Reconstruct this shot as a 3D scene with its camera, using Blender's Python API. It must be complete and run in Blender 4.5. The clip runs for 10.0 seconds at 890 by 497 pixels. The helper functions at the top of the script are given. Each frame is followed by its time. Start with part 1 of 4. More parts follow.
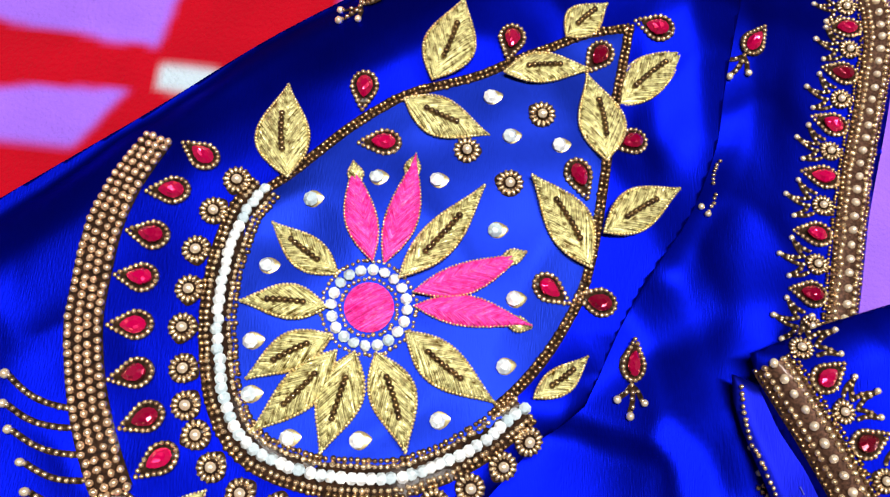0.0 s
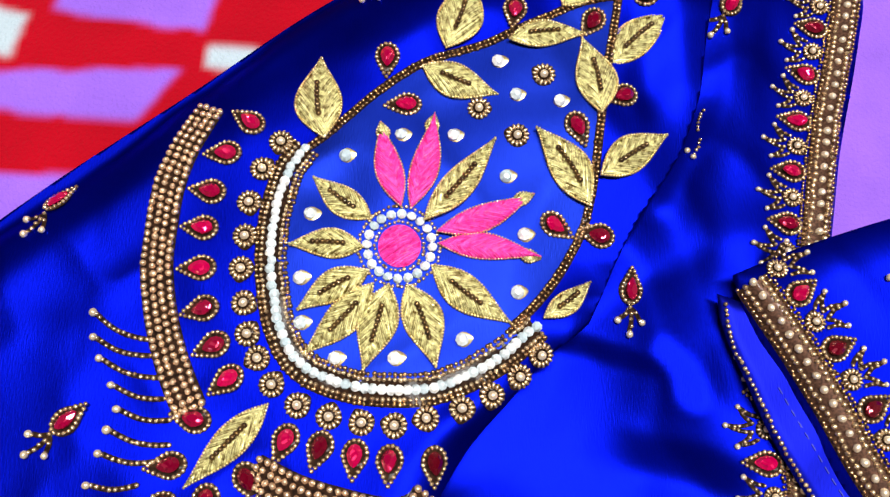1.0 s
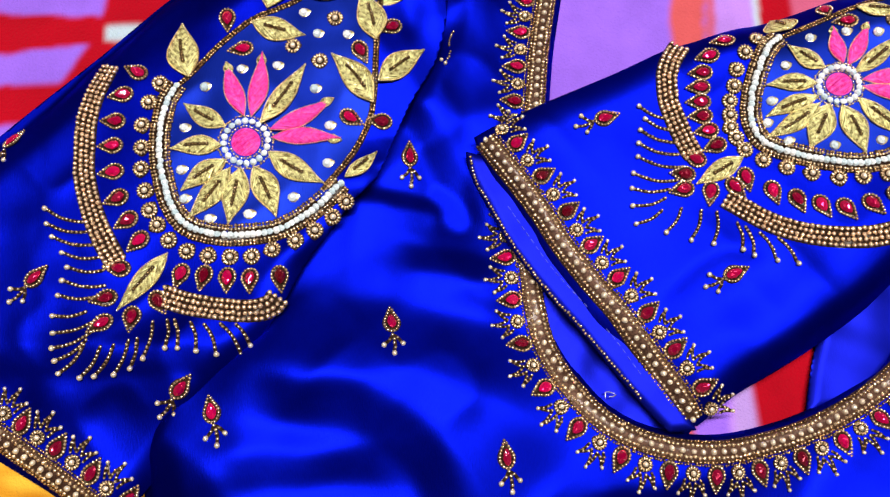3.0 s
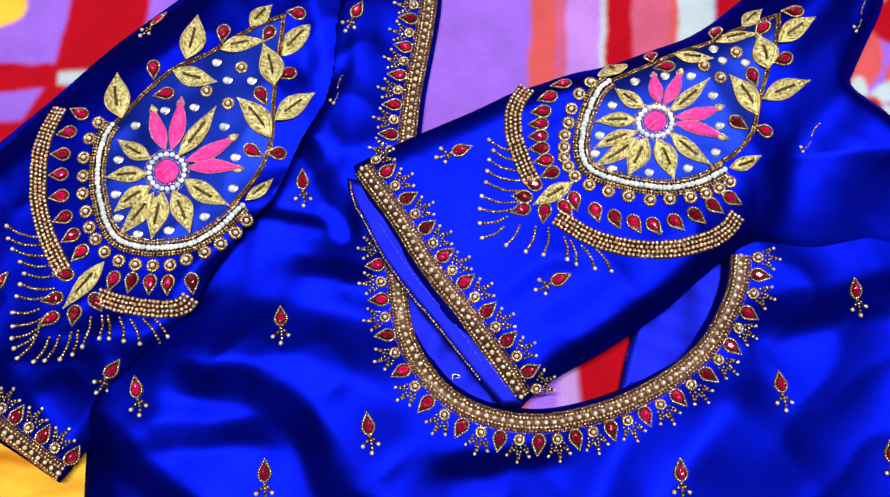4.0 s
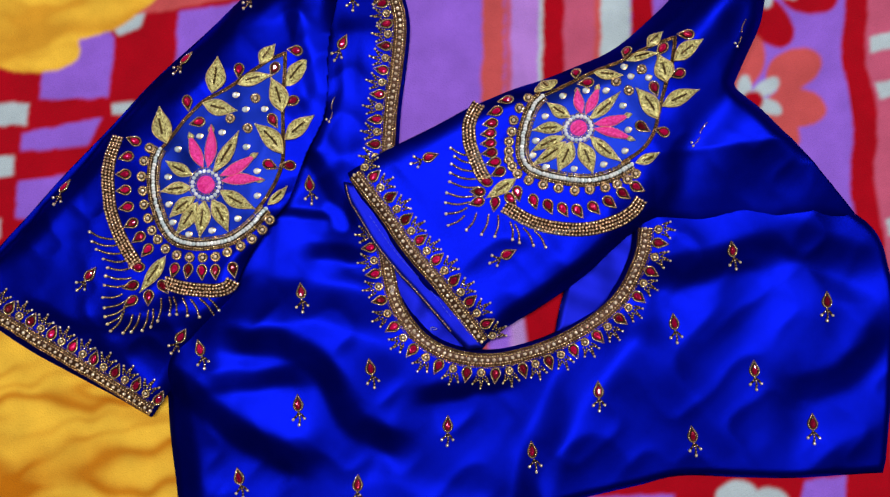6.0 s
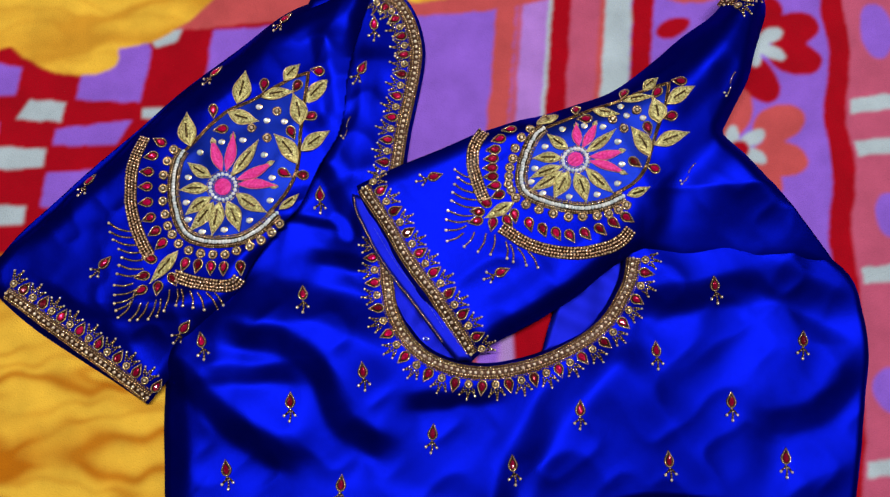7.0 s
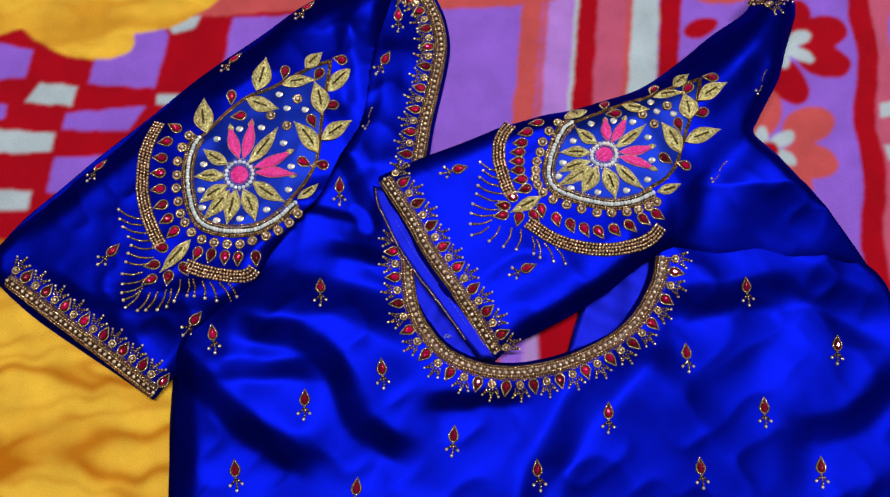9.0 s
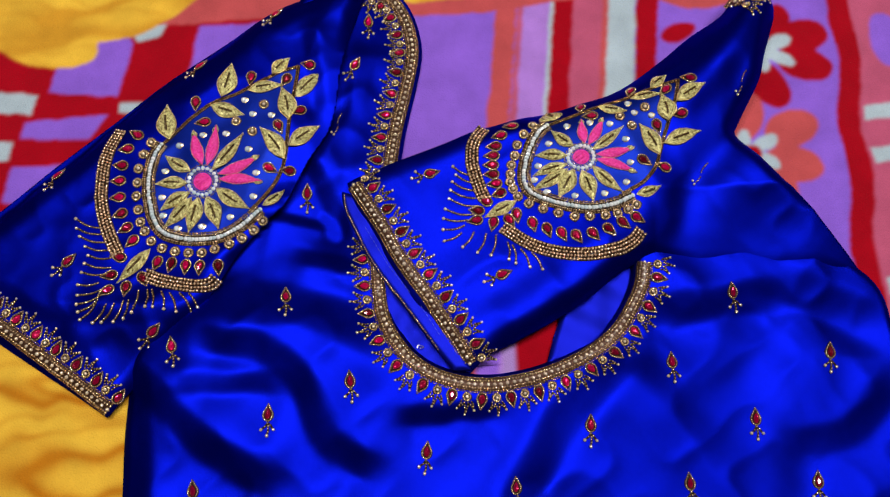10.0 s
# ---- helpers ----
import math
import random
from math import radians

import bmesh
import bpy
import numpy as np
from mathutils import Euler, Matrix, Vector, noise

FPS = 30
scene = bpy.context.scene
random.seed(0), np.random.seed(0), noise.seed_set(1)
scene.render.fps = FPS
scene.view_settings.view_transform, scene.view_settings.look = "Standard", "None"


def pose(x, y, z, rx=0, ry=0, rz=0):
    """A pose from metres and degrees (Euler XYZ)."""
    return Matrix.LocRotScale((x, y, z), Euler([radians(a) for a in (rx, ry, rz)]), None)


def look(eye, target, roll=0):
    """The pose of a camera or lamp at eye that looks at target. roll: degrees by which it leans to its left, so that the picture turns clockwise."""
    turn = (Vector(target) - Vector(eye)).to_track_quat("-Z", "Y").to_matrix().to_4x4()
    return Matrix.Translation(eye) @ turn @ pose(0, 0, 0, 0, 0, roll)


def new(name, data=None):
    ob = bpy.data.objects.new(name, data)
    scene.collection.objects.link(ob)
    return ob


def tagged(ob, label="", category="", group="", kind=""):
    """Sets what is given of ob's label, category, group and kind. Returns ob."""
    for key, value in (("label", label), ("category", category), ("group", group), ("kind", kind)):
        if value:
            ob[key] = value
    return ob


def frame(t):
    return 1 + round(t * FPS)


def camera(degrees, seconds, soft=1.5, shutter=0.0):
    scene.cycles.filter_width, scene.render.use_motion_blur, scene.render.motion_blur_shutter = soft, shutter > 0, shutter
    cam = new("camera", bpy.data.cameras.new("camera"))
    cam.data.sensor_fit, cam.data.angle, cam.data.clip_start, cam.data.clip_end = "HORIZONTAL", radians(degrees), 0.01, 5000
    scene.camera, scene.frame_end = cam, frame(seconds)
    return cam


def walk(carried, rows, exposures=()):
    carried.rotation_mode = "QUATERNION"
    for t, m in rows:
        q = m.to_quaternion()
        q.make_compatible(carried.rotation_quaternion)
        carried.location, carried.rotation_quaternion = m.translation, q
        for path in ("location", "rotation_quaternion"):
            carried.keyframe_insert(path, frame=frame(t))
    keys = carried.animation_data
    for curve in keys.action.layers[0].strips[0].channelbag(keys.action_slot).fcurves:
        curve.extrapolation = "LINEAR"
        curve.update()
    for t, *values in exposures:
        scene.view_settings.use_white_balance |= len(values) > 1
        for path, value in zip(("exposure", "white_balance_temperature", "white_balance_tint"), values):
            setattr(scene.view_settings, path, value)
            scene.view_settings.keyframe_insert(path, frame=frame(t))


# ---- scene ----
cam = camera(56.51, 10.0, soft=1.3)
PATH = [
    (0, (0.0059, 0.0198, 0.1900), (0.0694, 0.2954, -0.7692), 17.58),
    (0.5, (0.0052, 0.0120, 0.2073), (0.0655, 0.2917, -0.7509), 16.51),
    (1, (0.0046, 0.0020, 0.2144), (0.0474, 0.2604, -0.7507), 11.98),
    (1.5, (0.0036, -0.0074, 0.2261), (0.0414, 0.2445, -0.7409), 8.97),
    (2, (0.0083, -0.0206, 0.2418), (0.0447, 0.2136, -0.7297), 5.69),
    (2.5, (0.0264, -0.0368, 0.2795), (0.0769, 0.2102, -0.6882), 5.20),
    (3, (0.0531, -0.0652, 0.3060), (0.1187, 0.1825, -0.6606), 10.48),
    (3.2, (0.0643, -0.0698, 0.3152), (0.1442, 0.1621, -0.6542), 14.87),
    (4.3, (0.1256, -0.0673, 0.4130), (0.1264, 0.1222, -0.5688), -3.95),
    (4.5, (0.1292, -0.0624, 0.4325), (0.1063, 0.0863, -0.5561), -13.00),
    (5, (0.1367, -0.0293, 0.4674), (0.0983, 0.0555, -0.5282), -30.58),
    (5.5, (0.1325, -0.0235, 0.4995), (0.1348, 0.0360, -0.4988), -4.95),
    (5.7, (0.1370, -0.0166, 0.5029), (0.1434, 0.0208, -0.4964), 2.21),
    (6.8, (0.1289, -0.0759, 0.5363), (0.1473, 0.0781, -0.4516), 3.77),
    (7, (0.1325, -0.0747, 0.5343), (0.1519, 0.0845, -0.4528), 4.32),
    (7.5, (0.1258, -0.0872, 0.5135), (0.1596, 0.0803, -0.4718), 9.84),
    (8, (0.1186, -0.0896, 0.5078), (0.1610, 0.1145, -0.4702), 10.00),
    (8.5, (0.1088, -0.0980, 0.5110), (0.1534, 0.1160, -0.4648), 10.24),
    (9, (0.1065, -0.0998, 0.5096), (0.1485, 0.1088, -0.4675), 9.81),
    (9.5, (0.1147, -0.1120, 0.5082), (0.1521, 0.1529, -0.4553), 6.08),
    (10, (0.1215, -0.1240, 0.4817), (0.1690, 0.1503, -0.4788), 7.65),
]
walk(cam, [(t, look(eye, target, roll)) for t, eye, target, roll in PATH],
     exposures=[(0, 1.0), (0.5, 0.72), (1.0, 0.98), (2.5, 1.05), (3.0, 0.86), (3.2, 1.1), (4.3, 0.6), (4.5, 0.5), (5.5, 0.2), (6.8, 0.1), (10, 0.1)])

# ---- light ----
world = bpy.data.worlds.new("room_air")
world.use_nodes = True
world.node_tree.nodes["Background"].inputs[0].default_value = (0.75, 0.82, 1.0, 1)
world.node_tree.nodes["Background"].inputs[1].default_value = 0.05
scene.world = world


def area_lamp(name, m, sx, sy, power, colour):
    data = bpy.data.lights.new(name, "AREA")
    data.shape, data.size, data.size_y, data.energy, data.color = "RECTANGLE", sx, sy, power, colour
    ob = new(name, data)
    ob.matrix_world = m
    return ob


# a tube lamp under the ceiling, over the blanket
area_lamp("tube_light", look((0.3, 0.3, 2.35), (0.3, 0.05, 0.0)), 2.0, 0.14, 56, (1.0, 0.97, 0.93))


# ---- materials ----
def material(name):
    m = bpy.data.materials.new(name)
    m.use_nodes = True
    t = m.node_tree
    return m, t, t.nodes["Principled BSDF"]


def node(t, kind, **values):
    n = t.nodes.new(kind)
    for key, value in values.items():
        n.inputs[key].default_value = value
    return n


def mixed(t, factor, a, b):
    """A colour node between the colours a and b by the socket factor."""
    n = t.nodes.new("ShaderNodeMix")
    n.data_type = "RGBA"
    t.links.new(factor, n.inputs[0])
    for slot, c in ((6, a), (7, b)):
        if isinstance(c, tuple):
            n.inputs[slot].default_value = (*c, 1)
        else:
            t.links.new(c, n.inputs[slot])
    return n.outputs[2]


def bumped(t, p, height, strength, distance):
    b = node(t, "ShaderNodeBump", Strength=strength, Distance=distance)
    t.links.new(height, b.inputs["Height"])
    t.links.new(b.outputs[0], p.inputs["Normal"])


def glitter(t, p, vector, scale, amount, base=None):
    """Turns small cells of a surface at random, as flat strands and cut facets lie."""
    cells = node(t, "ShaderNodeTexVoronoi", Scale=scale)
    t.links.new(vector, cells.inputs["Vector"])
    shift = t.nodes.new("ShaderNodeVectorMath")
    shift.operation = "MULTIPLY_ADD"
    shift.inputs[1].default_value, shift.inputs[2].default_value = (2 * amount,) * 3, (-amount,) * 3
    t.links.new(cells.outputs["Color"], shift.inputs[0])
    join = t.nodes.new("ShaderNodeVectorMath")
    t.links.new(shift.outputs[0], join.inputs[0])
    t.links.new(base or t.nodes.new("ShaderNodeNewGeometry").outputs["Normal"], join.inputs[1])
    unit = t.nodes.new("ShaderNodeVectorMath")
    unit.operation = "NORMALIZE"
    t.links.new(join.outputs[0], unit.inputs[0])
    t.links.new(unit.outputs[0], p.inputs["Normal"])


def satin(name, dark, light, rough):
    """Woven satin: a coloured gloss with a fine slanting weave and a slight slub."""
    m, t, p = material(name)
    co = t.nodes.new("ShaderNodeTexCoord").outputs["Object"]
    slub = node(t, "ShaderNodeTexNoise", Scale=26, Detail=6, Roughness=0.62)
    place = t.nodes.new("ShaderNodeMapping")
    place.inputs["Rotation"].default_value = (0, 0, radians(38))
    place.inputs["Scale"].default_value = (3200, 420, 1)
    weave = node(t, "ShaderNodeTexNoise", Scale=1, Detail=1)
    t.links.new(co, slub.inputs["Vector"])
    t.links.new(co, place.inputs["Vector"])
    t.links.new(place.outputs[0], weave.inputs["Vector"])
    t.links.new(mixed(t, slub.outputs[0], dark, light), p.inputs["Base Color"])
    gloss = node(t, "ShaderNodeMapRange")
    gloss.inputs[3].default_value, gloss.inputs[4].default_value = rough - 0.05, rough + 0.06
    t.links.new(slub.outputs[0], gloss.inputs[0])
    t.links.new(gloss.outputs[0], p.inputs["Roughness"])
    p.inputs["Metallic"].default_value = 0.95
    p.inputs["Specular IOR Level"].default_value = 0.2
    p.inputs["Specular Tint"].default_value = (0.15, 0.3, 1, 1)
    bumped(t, p, weave.outputs[0], 0.22, 0.0002)
    return m


def metal(name, colour, dark, rough, shine=0.45, scale=900, coat=0.5):
    m, t, p = material(name)
    co = t.nodes.new("ShaderNodeTexCoord").outputs["Object"]
    n = node(t, "ShaderNodeTexNoise", Scale=scale, Detail=2)
    t.links.new(co, n.inputs["Vector"])
    r = node(t, "ShaderNodeMapRange")
    r.inputs[1].default_value, r.inputs[2].default_value = 0.35, 0.65
    t.links.new(n.outputs[0], r.inputs[0])
    t.links.new(mixed(t, r.outputs[0], dark, colour), p.inputs["Base Color"])
    p.inputs["Metallic"].default_value, p.inputs["Roughness"].default_value = shine, rough
    p.inputs["Coat Weight"].default_value, p.inputs["Coat Roughness"].default_value = coat, 0.08
    p.inputs["Specular IOR Level"].default_value = coat
    return m


def thread(name, dark, light, metallic, rough):
    """Laid thread: fine strands that slant from the midrib to the edges, with shade and glints in their colour."""
    m, t, p = material(name)
    co = t.nodes.new("ShaderNodeTexCoord").outputs["Object"]
    sep = t.nodes.new("ShaderNodeSeparateXYZ")
    t.links.new(co, sep.inputs[0])
    side = t.nodes.new("ShaderNodeMath")
    side.operation = "ABSOLUTE"
    t.links.new(sep.outputs[1], side.inputs[0])
    slant = t.nodes.new("ShaderNodeMath")
    slant.operation = "MULTIPLY_ADD"
    slant.inputs[1].default_value = -1.6
    t.links.new(side.outputs[0], slant.inputs[0])
    t.links.new(sep.outputs[0], slant.inputs[2])
    join = t.nodes.new("ShaderNodeCombineXYZ")
    t.links.new(slant.outputs[0], join.inputs[0])
    t.links.new(sep.outputs[1], join.inputs[1])
    stretch = t.nodes.new("ShaderNodeMapping")
    stretch.inputs["Scale"].default_value = (2300, 260, 1)
    t.links.new(join.outputs[0], stretch.inputs["Vector"])
    strand = node(t, "ShaderNodeTexNoise", Scale=1, Detail=2, Distortion=0.6)
    t.links.new(stretch.outputs[0], strand.inputs["Vector"])
    glint = node(t, "ShaderNodeTexNoise", Scale=700, Detail=2)
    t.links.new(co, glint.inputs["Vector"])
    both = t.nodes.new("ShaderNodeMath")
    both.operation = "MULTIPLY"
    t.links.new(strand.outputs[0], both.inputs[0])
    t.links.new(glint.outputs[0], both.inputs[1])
    # shade between the strands and their glints, painted into the base colour
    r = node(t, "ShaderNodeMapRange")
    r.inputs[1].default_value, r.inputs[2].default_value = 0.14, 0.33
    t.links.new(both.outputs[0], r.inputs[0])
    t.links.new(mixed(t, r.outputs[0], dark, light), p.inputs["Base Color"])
    p.inputs["Metallic"].default_value, p.inputs["Roughness"].default_value = metallic, rough
    relief = node(t, "ShaderNodeBump", Strength=1.0, Distance=0.0009)
    t.links.new(both.outputs[0], relief.inputs["Height"])
    glitter(t, p, stretch.outputs[0], 0.8, 0.38, relief.outputs[0])
    return m


def gem(name, deep, bright, shine, rough=0.06):
    m, t, p = material(name)
    info = t.nodes.new("ShaderNodeObjectInfo")
    t.links.new(mixed(t, info.outputs["Random"], deep, bright), p.inputs["Base Color"])
    glitter(t, p, t.nodes.new("ShaderNodeTexCoord").outputs["Object"], 900, 0.22)
    p.inputs["Metallic"].default_value = shine
    p.inputs["Roughness"].default_value = rough
    p.inputs["Coat Weight"].default_value = 1.0
    p.inputs["Coat Roughness"].default_value = 0.03
    return m


def fleece():
    m, t, p = material("printed_fleece")
    print_colour = t.nodes.new("ShaderNodeVertexColor")
    print_colour.layer_name = "print"
    co = t.nodes.new("ShaderNodeTexCoord").outputs["Object"]
    pile = node(t, "ShaderNodeTexNoise", Scale=900, Detail=3)
    nap = node(t, "ShaderNodeTexNoise", Scale=45, Detail=4)
    for n in (pile, nap):
        t.links.new(co, n.inputs["Vector"])
    hue = t.nodes.new("ShaderNodeHueSaturation")
    tone = node(t, "ShaderNodeMapRange")
    tone.inputs[3].default_value, tone.inputs[4].default_value = 0.68, 1.22
    t.links.new(nap.outputs[0], tone.inputs[0])
    t.links.new(tone.outputs[0], hue.inputs["Value"])
    t.links.new(print_colour.outputs[0], hue.inputs["Color"])
    t.links.new(hue.outputs[0], p.inputs["Base Color"])
    p.inputs["Roughness"].default_value = 0.95
    p.inputs["Sheen Weight"].default_value = 0.08
    p.inputs["Specular IOR Level"].default_value = 0.1
    bumped(t, p, pile.outputs[0], 0.6, 0.0012)
    return m


def plaster():
    m, t, p = material("wall_plaster")
    n = node(t, "ShaderNodeTexNoise", Scale=6, Detail=6)
    t.links.new(mixed(t, n.outputs[0], (0.17, 0.16, 0.15), (0.2, 0.19, 0.18)), p.inputs["Base Color"])
    p.inputs["Roughness"].default_value = 0.9
    bumped(t, p, n.outputs[0], 0.2, 0.01)
    return m


SATIN = satin("blue_satin", (0.0006, 0.002, 0.16), (0.0009, 0.0046, 0.38), 0.43)
GROUND = satin("navy_ground", (0.003, 0.010, 0.15), (0.006, 0.02, 0.29), 0.44)
GROUND.node_tree.nodes["Principled BSDF"].inputs["Metallic"].default_value = 0.85
LINING = satin("blue_lining", (0.004, 0.006, 0.26), (0.006, 0.01, 0.36), 0.5)
BRASS = metal("brass_bead", (1.0, 0.77, 0.48), (0.32, 0.18, 0.085), 0.24, 0.8, coat=0.9)
COPPER = metal("copper_gold_bead", (1.0, 0.74, 0.5), (0.7, 0.42, 0.24), 0.25, 0.75, coat=1.0)
PEARL = metal("champagne_bead", (1.0, 0.88, 0.68), (0.85, 0.64, 0.42), 0.24, 0.55, coat=1.0)
GILT = metal("gilt_cord", (1.0, 0.84, 0.45), (0.6, 0.42, 0.15), 0.28, 0.8)
AGED = metal("aged_brass_bead", (0.6, 0.38, 0.18), (0.18, 0.1, 0.045), 0.26, 0.95, coat=0.8)
UMBER = metal("dark_antique_bead", (0.24, 0.14, 0.04), (0.06, 0.03, 0.01), 0.24, 0.8, coat=0.8)
# near-black sheets under beads: painted contour shade along with dark thread
SHADE_BACK = metal("umber_shade_backing", (0.035, 0.016, 0.008), (0.008, 0.004, 0.003), 0.8, 0.0, coat=0.05)
BRAID = metal("bronze_braid", (0.085, 0.04, 0.024), (0.03, 0.014, 0.009), 0.45, 0.4, scale=1500, coat=0.1)
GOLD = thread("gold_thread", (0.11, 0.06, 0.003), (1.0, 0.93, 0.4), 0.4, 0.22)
PINK = thread("pink_thread", (0.78, 0.0, 0.2), (1.0, 0.065, 0.47), 0.0, 0.36)
RUBY = gem("red_stone", (0.15, 0.0, 0.01), (0.85, 0.0, 0.11), 0.5, 0.12)
CLEAR = gem("crystal", (0.56, 0.69, 0.75), (1.0, 1.0, 1.0), 0.14, 0.08)
CHROME = metal("silver_wire", (0.9, 0.9, 0.9), (0.7, 0.7, 0.72), 0.15, 0.9)
PALE = metal("pale_stitch", (0.05, 0.06, 0.42), (0.02, 0.03, 0.34), 0.6, 0.0)
FLEECE, PLASTER = fleece(), plaster()


# ---- tools ----
def mesh_of(name, verts, faces, mat, smooth=True):
    me = bpy.data.meshes.new(name)
    me.from_pydata([tuple(v) for v in verts], [], [tuple(f) for f in faces])
    if mat:
        me.materials.append(mat)
    me.polygons.foreach_set("use_smooth", [smooth] * len(me.polygons))
    me.update()
    return me


def child(name, me, parent, m=None, label="", kind=""):
    ob = new(name, me)
    ob.parent = parent
    if m is not None:
        ob.matrix_basis = m
    return tagged(ob, label, kind=kind)


def spline(points, step):
    """A smooth curve through the points, at even steps, as an array."""
    p = np.array(points, float)[:, :2]
    ext = np.vstack([2 * p[0] - p[1], p, 2 * p[-1] - p[-2]])
    out = []
    for i in range(1, len(ext) - 2):
        a, b, c, d = ext[i - 1:i + 3]
        for u in np.linspace(0, 1, 16, endpoint=False):
            out.append(0.5 * (2 * b + (c - a) * u + (2 * a - 5 * b + 4 * c - d) * u ** 2 + (3 * b - a - 3 * c + d) * u ** 3))
    out = np.array(out + [p[-1]])
    far = np.r_[0, np.cumsum(np.hypot(*np.diff(out, axis=0).T))]
    n = max(2, int(round(far[-1] / step)) + 1)
    s = np.linspace(0, far[-1], n)
    return np.c_[np.interp(s, far, out[:, 0]), np.interp(s, far, out[:, 1])]


def sideways(path, d):
    """The path moved d to its left."""
    g = np.gradient(path, axis=0)
    g /= np.hypot(g[:, 0], g[:, 1])[:, None]
    return path + d * np.c_[-g[:, 1], g[:, 0]]


def inside(poly, x, y):
    hit = np.zeros(x.shape, bool)
    if x.size <= 400:
        a, b = poly, np.roll(poly, -1, 0)
        rise = np.where(a[:, 1] == b[:, 1], 1, b[:, 1] - a[:, 1])
        u, v = x.ravel()[:, None], y.ravel()[:, None]
        cross = ((a[:, 1] > v) != (b[:, 1] > v)) & (u < (b[:, 0] - a[:, 0]) * (v - a[:, 1]) / rise + a[:, 0])
        return (cross.sum(1) % 2 == 1).reshape(x.shape)
    for (ax, ay), (bx, by) in zip(poly, np.roll(poly, -1, 0)):
        if ay != by:
            hit ^= ((ay > y) != (by > y)) & (x < (bx - ax) * (y - ay) / (by - ay) + ax)
    return hit


def nearest(poly, x, y):
    """Distance to the outline and the nearest point on it."""
    if x.size <= 400:
        a, d = poly, np.roll(poly, -1, 0) - poly
        u, v = x.ravel()[:, None], y.ravel()[:, None]
        k = np.clip(((u - a[:, 0]) * d[:, 0] + (v - a[:, 1]) * d[:, 1]) / ((d ** 2).sum(1) + 1e-15), 0, 1)
        qx, qy = a[:, 0] + k * d[:, 0], a[:, 1] + k * d[:, 1]
        far = np.hypot(u - qx, v - qy)
        i = far.argmin(1)
        r = np.arange(len(i))
        return far[r, i].reshape(x.shape), qx[r, i].reshape(x.shape), qy[r, i].reshape(x.shape)
    best = np.full(x.shape, 1e9)
    px, py = np.zeros(x.shape), np.zeros(x.shape)
    for (ax, ay), (bx, by) in zip(poly, np.roll(poly, -1, 0)):
        dx, dy = bx - ax, by - ay
        u = np.clip(((x - ax) * dx + (y - ay) * dy) / (dx * dx + dy * dy + 1e-15), 0, 1)
        qx, qy = ax + u * dx, ay + u * dy
        d = np.hypot(x - qx, y - qy)
        near = d < best
        best, px, py = np.where(near, d, best), np.where(near, qx, px), np.where(near, qy, py)
    return best, px, py


def closed(*runs, step=0.006):
    """An outline from runs of points; each run is smooth, corners stand between runs."""
    parts = [spline(r, step) if len(r) > 2 else np.array(r, float) for r in runs]
    pts = np.vstack(parts)
    keep = np.hypot(*(pts - np.roll(pts, 1, 0)).T) > 1e-4
    return pts[keep]


def folds(x, y, rows):
    """Soft ridges (height above 0) and valleys along lines: x0, y0, x1, y1, width, height."""
    z = np.zeros(np.shape(x))
    for ax, ay, bx, by, wide, high in rows:
        dx, dy = bx - ax, by - ay
        u = ((x - ax) * dx + (y - ay) * dy) / (dx * dx + dy * dy)
        over = np.maximum(0, np.abs(u - 0.5) - 0.5) * math.hypot(dx, dy)
        across = ((x - ax) * dy - (y - ay) * dx) / math.hypot(dx, dy)
        bend = 0.25 * wide * np.sin(u * 5 + ax * 90)
        z = z + high * np.exp(-(((across + bend) / wide) ** 2) - (over / (1.5 * wide)) ** 2)
    return z


def pleats(x, y, rows):
    """Steep flanks along smooth lines, with slow falls on both sides: points, width of the flank, rise to the left.
    A negative width makes a bank: level on the left, low on the right."""
    z = np.zeros(np.shape(x))
    for points, wide, high in rows:
        line = spline(points, 0.006)
        bank, wide = wide < 0, abs(wide)
        best, d, over = np.full(np.shape(x), 1e9), np.zeros(np.shape(x)), np.zeros(np.shape(x))
        last = len(line) - 2
        for i, ((ax, ay), (bx, by)) in enumerate(zip(line[:-1], line[1:])):
            dx, dy = bx - ax, by - ay
            long = math.hypot(dx, dy)
            u = ((x - ax) * dx + (y - ay) * dy) / long ** 2
            k = np.clip(u, 0, 1)
            far = np.hypot(x - ax - k * dx, y - ay - k * dy)
            near = far < best
            across = ((y - ay) * dx - (x - ax) * dy) / long
            past = np.where((i == 0) & (u < 0), -u * long, np.where((i == last) & (u > 1), (u - 1) * long, 0))
            best, d, over = np.where(near, far, best), np.where(near, across, d), np.where(near, past, over)
        d = d + 0.12 * wide * ripple(x, y, 2.5 * wide, 61)
        k = 2 * d / wide
        if bank:
            z = z + high / 2 * (np.tanh(k * (1 + 0.35 * k * k)) - 1) * np.exp(-(over / (0.9 * wide)) ** 2)
            continue
        z = z + 0.62 * high * np.tanh(k * (1 + 0.35 * k * k)) * np.exp(-np.maximum(0, np.abs(d) - wide / 2) / (2.2 * wide + 0.015) - (over / (0.9 * wide)) ** 2)
    return z


def ripple(x, y, size, seed):
    r = np.random.RandomState(seed)
    z = np.zeros(np.shape(x))
    for _ in range(7):
        a, k, f = r.uniform(0, 6.3), r.uniform(0.6, 1.6) / size, r.uniform(0, 6.3)
        z = z + np.sin((x * math.cos(a) + y * math.sin(a)) * k * 6.3 + f)
    return z / 7


